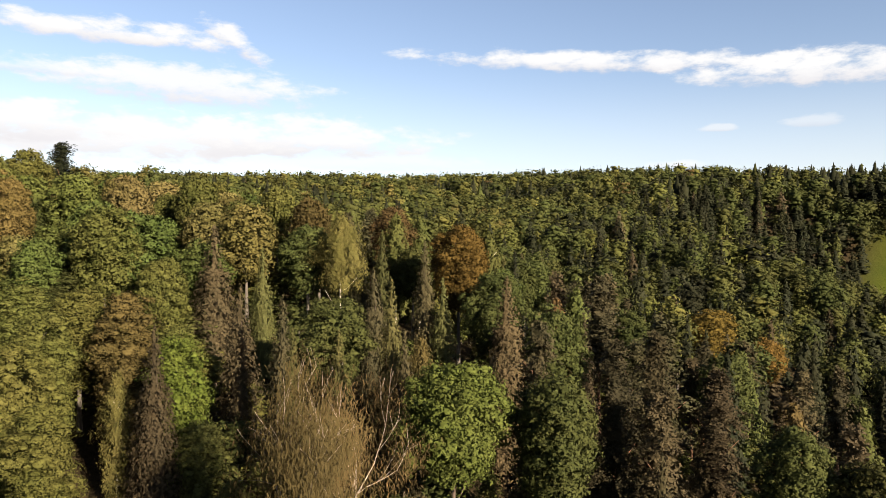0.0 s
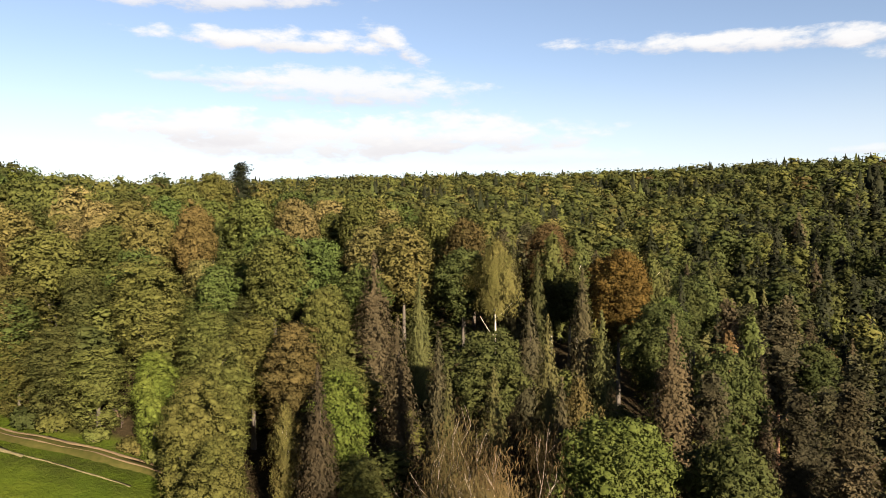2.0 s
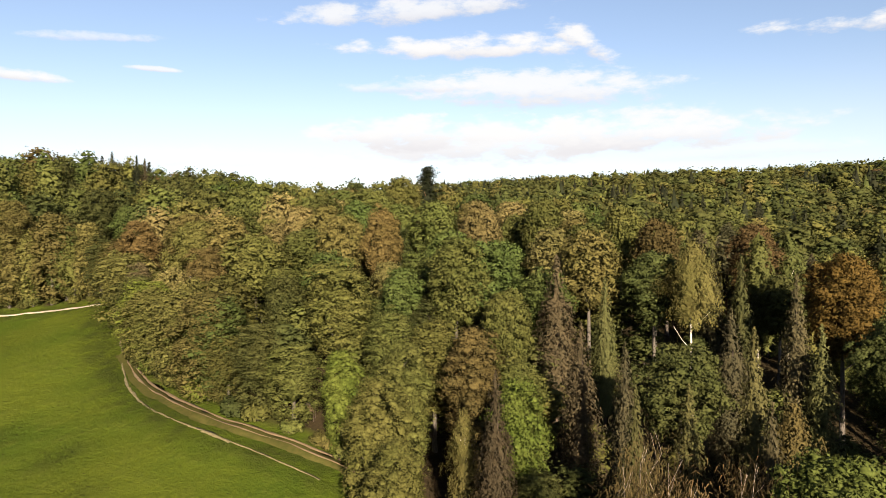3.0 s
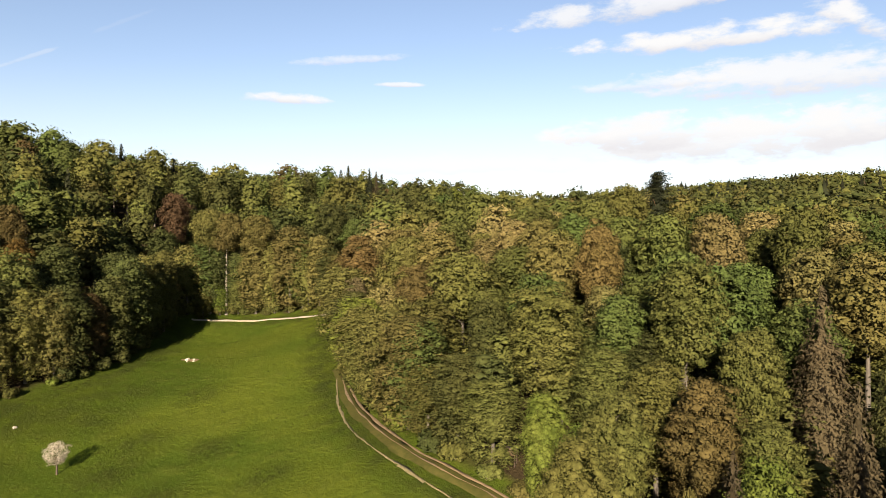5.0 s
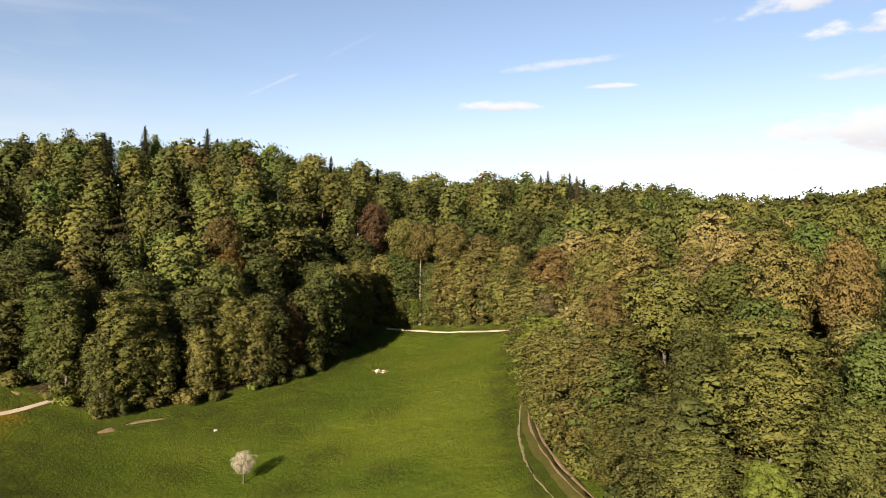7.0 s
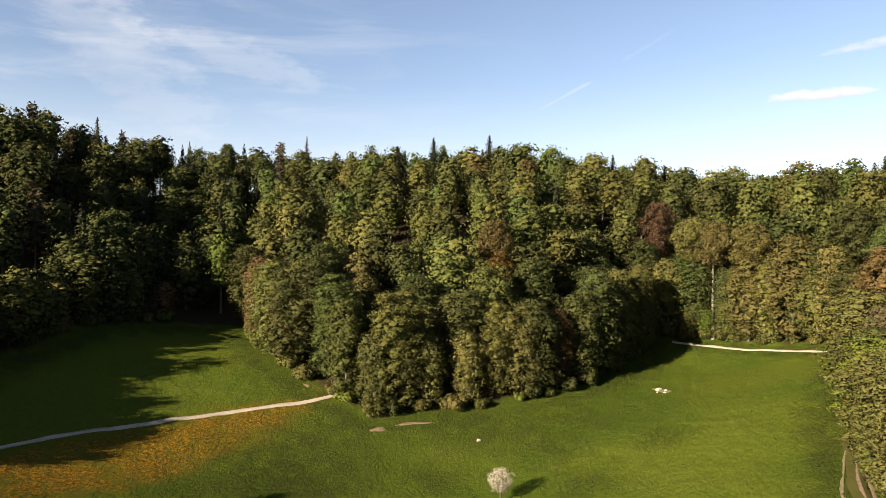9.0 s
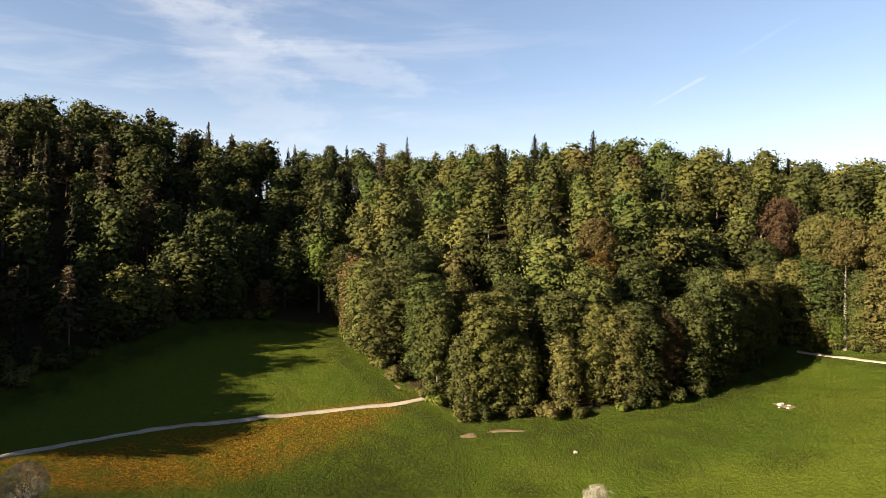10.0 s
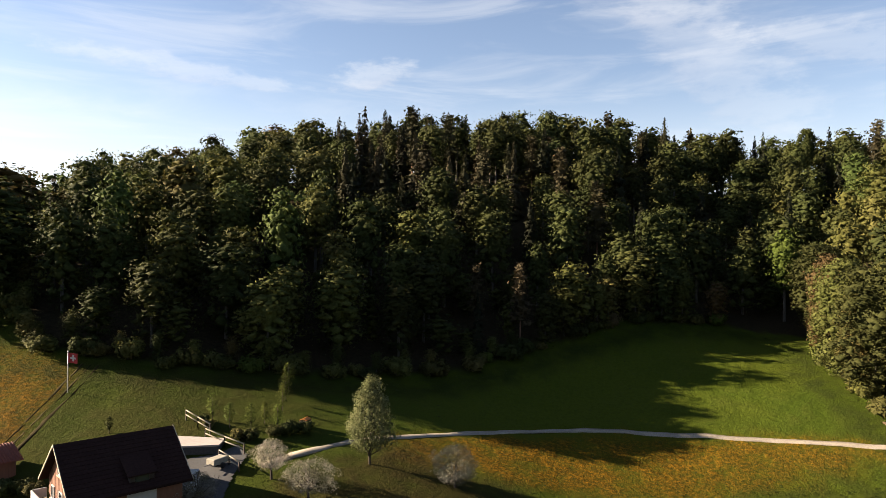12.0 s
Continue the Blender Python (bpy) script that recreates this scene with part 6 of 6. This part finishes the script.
def car(x, y, turn):
    c = tagged(new("car", None), "white estate car parked in the yard", "car")
    c.matrix_basis = pose(x, y, gz(x, y) + 0.14, 0, 0, turn)
    bm = bmesh.new()
    prof = [(-2.1, 0.35), (-2.15, 0.75), (-1.95, 0.95), (-1.75, 1.42), (0.35, 1.46), (1.05, 0.98), (2.0, 0.82), (2.15, 0.55), (2.1, 0.35)]
    a = [bm.verts.new((px, -0.85 + (0.12 if pz > 1.2 else 0), pz)) for px, pz in prof]
    b = [bm.verts.new((px, 0.85 - (0.12 if pz > 1.2 else 0), pz)) for px, pz in prof]
    bm.faces.new(a), bm.faces.new(b[::-1])
    n = len(prof)
    for i in range(n):
        bm.faces.new((a[i], b[i], b[(i + 1) % n], a[(i + 1) % n]))
    bmesh.ops.recalc_face_normals(bm, faces=bm.faces)
    bmesh.ops.bevel(bm, geom=bm.edges[:], offset=0.05, segments=2, affect="EDGES")
    bm_part("body", bm, M_WHITE, c, "white painted body")
    for pts in (((0.42, 1.40), (1.02, 1.00)), ((-1.80, 1.38), (-1.96, 1.0))):
        bm = bmesh.new()
        (xa, za), (xb, zb) = pts
        off = 0.03 if xa > 0 else -0.03
        bm.faces.new([bm.verts.new(p) for p in ((xa + off, -0.62, za), (xa + off, 0.62, za), (xb + off, 0.70, zb), (xb + off, -0.70, zb))])
        bmesh.ops.solidify(bm, geom=bm.faces[:], thickness=0.01)
        bm_part("windscreen", bm, M_GLASS, c, "dark glass")
    for s in (-1, 1):
        bm = bmesh.new()
        bm.faces.new([bm.verts.new(p) for p in ((-1.65, s * 0.765, 1.36), (0.25, s * 0.765, 1.38), (0.85, s * 0.862, 1.0), (-1.8, s * 0.862, 1.0))])
        bmesh.ops.solidify(bm, geom=bm.faces[:], thickness=0.01)
        bm_part("side_window", bm, M_GLASS, c, "dark glass")
        for px in (-1.3, 1.35):
            w = Soup()
            tube(w, [(px, s * 0.66, 0.32), (px, s * 0.88, 0.32)], [0.32, 0.32], 16)
            wheel = part("wheel", w.mesh("wheel", M_RUBBER, True), c)
            r = Soup()
            tube(r, [(px, s * 0.86, 0.32), (px, s * 0.895, 0.32)], [0.2, 0.18], 12)
            part("rim", r.mesh("rim", M_STEEL, True), wheel, "grey metal rim")


car(-67.6, -32.6, 60)


def trailer(x, y, turn):
    c = tagged(new("trailer", None), "pale covered farm trailer beside the wall", "trailer")
    c.matrix_basis = pose(x, y, gz(x, y) + 0.14, 0, 0, turn)
    bm = bmesh.new()
    box(bm, -1.0, 1.0, -0.6, 0.6, 0.4, 1.05, 0.06)
    bm_part("body", bm, M_STONE, c, "pale canvas-covered body")
    for s in (-1, 1):
        w = Soup()
        tube(w, [(0, s * 0.7, 0.3), (0, s * 0.86, 0.3)], [0.3, 0.3], 14)
        part("wheel", w.mesh("wheel", M_RUBBER, True), c)
    bm = bmesh.new()
    box(bm, 1.0, 1.9, -0.05, 0.05, 0.5, 0.58)
    bm_part("drawbar", bm, M_STEEL, c)


trailer(-71.6, -34.9, 20)


# ---- small things on the meadow ----
def rock(x, y, size, seed, label="pale boulder lying in the meadow grass"):
    rng = np.random.default_rng(seed)
    v, f = finer(BALL_V, BALL_F)
    v = v * (1 + 0.22 * np.sin(v[:, :1] * 3 + seed) * np.cos(v[:, 1:2] * 4) + rng.normal(0, 0.05, (len(v), 1))) * (size, size * 0.8, size * 0.55)
    ob = tagged(new("boulder", mesh_of("boulder", v, f, M_STONE)), label, "boulder", "boulders in the meadow")
    ob.matrix_basis = pose(x, y, gz(x, y) + size * 0.2, 0, 0, rng.uniform(0, 360))


for i, (x, y, s) in enumerate(((-152.6, 73.8, 0.60), (-151.9, 74.9, 0.34), (-153.5, 74.4, 0.28), (-151.5, 73.2, 0.22), (-150.8, 74.4, 0.30), (-136.7, 38.6, 0.42))):
    rock(x, y, s, i + 1)


def bare_patch(x, y, a, b, turn, label):
    """A scrape of bare earth, a shallow heap with a ragged rim."""
    rng = np.random.default_rng(int(abs(x)))
    v, f, n, m = [], [], 22, 5
    for j in range(m + 1):
        for i in range(n):
            t, r = i / n * 6.283, (1 - j / m)
            k = r * (1 + 0.18 * math.sin(3 * t + x) + (rng.normal(0, 0.06) if j == 0 else 0))
            px, py = a * k * math.cos(t), b * k * math.sin(t)
            c, s = math.cos(turn), math.sin(turn)
            wx, wy = x + px * c - py * s, y + px * s + py * c
            v.append((wx, wy, gz(wx, wy) + (-0.06 if j == 0 else 0.05 + 0.10 * (1 - r) + rng.normal(0, 0.02))))
    for j in range(m):
        for i in range(n):
            f.append((j * n + i, j * n + (i + 1) % n, (j + 1) * n + (i + 1) % n, (j + 1) * n + i))
    tagged(new("bare_patch", mesh_of("bare_patch", v, f, M_EARTH, True)), label, "bare earth", kind="structure")


bare_patch(-139.9, 21.6, 1.5, 0.75, 1.9, "bare earth scrape at the foot of the grove")
bare_patch(-141.9, 27.5, 3.4, 0.40, 1.75, "strip of bare earth along the grove")
bare_patch(-152.3, 74.4, 2.3, 1.0, 0.6, "bare earth round the boulders")
bare_patch(-153.5, 6.8, 1.0, 0.5, 0.9, "small bare bank at the grove's edge")


def feeder(x, y):
    """The little timber hide at the wood's edge."""
    o = tagged(new("hunting_hide", None), "small weathered timber hide at the wood's edge", "hut")
    o.matrix_basis = pose(x, y, gz(x, y), 0, 0, 25) @ Matrix.Scale(0.75, 4)
    for px in (-0.6, 0.6):
        for py in (-0.5, 0.5):
            bm = bmesh.new()
            box(bm, px - 0.06, px + 0.06, py - 0.06, py + 0.06, -0.3, 1.6)
            bm_part("leg", bm, M_DARK_WOOD, o)
    bm = bmesh.new()
    box(bm, -0.75, 0.75, -0.65, 0.65, 1.6, 2.7, 0.02)
    bm_part("cabin", bm, M_EARTH, o, "weathered brown boards")
    bm = bmesh.new()
    box(bm, -0.95, 0.95, -0.85, 0.85, 2.7, 2.82, 0.02)
    bm_part("roof", bm, M_DARK_WOOD, o)


feeder(-59.5, 75.8)


def tufts():
    """Long grass and weeds, thick along the rims and in the rank patch, thin elsewhere."""
    rng = np.random.default_rng(9)
    n = 140000
    x, y = rng.uniform(-182, -40, n), rng.uniform(-64, 112, n)
    rim = away(MEADOW + MEADOW[:1], x, y)
    rank = np.exp(-(((x + 128) / 16) ** 2 + ((y - 10) / 10) ** 2))
    for wx, wy, wr in WEEDS:
        rank = np.maximum(rank, 0.5 * np.exp(-((x - wx) ** 2 + (y - wy) ** 2) / wr**2))
    worn = np.minimum(np.minimum(away(GRAVEL, x, y), away(TRACK, x, y)), away(FARWAY, x, y))
    keep = inside(MEADOW, x, y) & (worn > 1.5) & (rng.uniform(size=n) < 0.5 * np.exp(-rim / 2.2) + 0.5 * rank + 0.02)
    x, y = x[keep], y[keep]
    P = np.stack([x, y, ground_z(x, y) + 0.06], 1)
    s = Soup()
    leaves(s, rng, P, np.array([[0.0, 0, 1]]) + 0.0 * P, 0.20, 1.2, None, 0.12)
    tagged(new("grass", s.mesh("grass", LEAF["grass"])), "tufts of long green grass and weeds on the meadow", "grass", kind="stuff")


tufts()
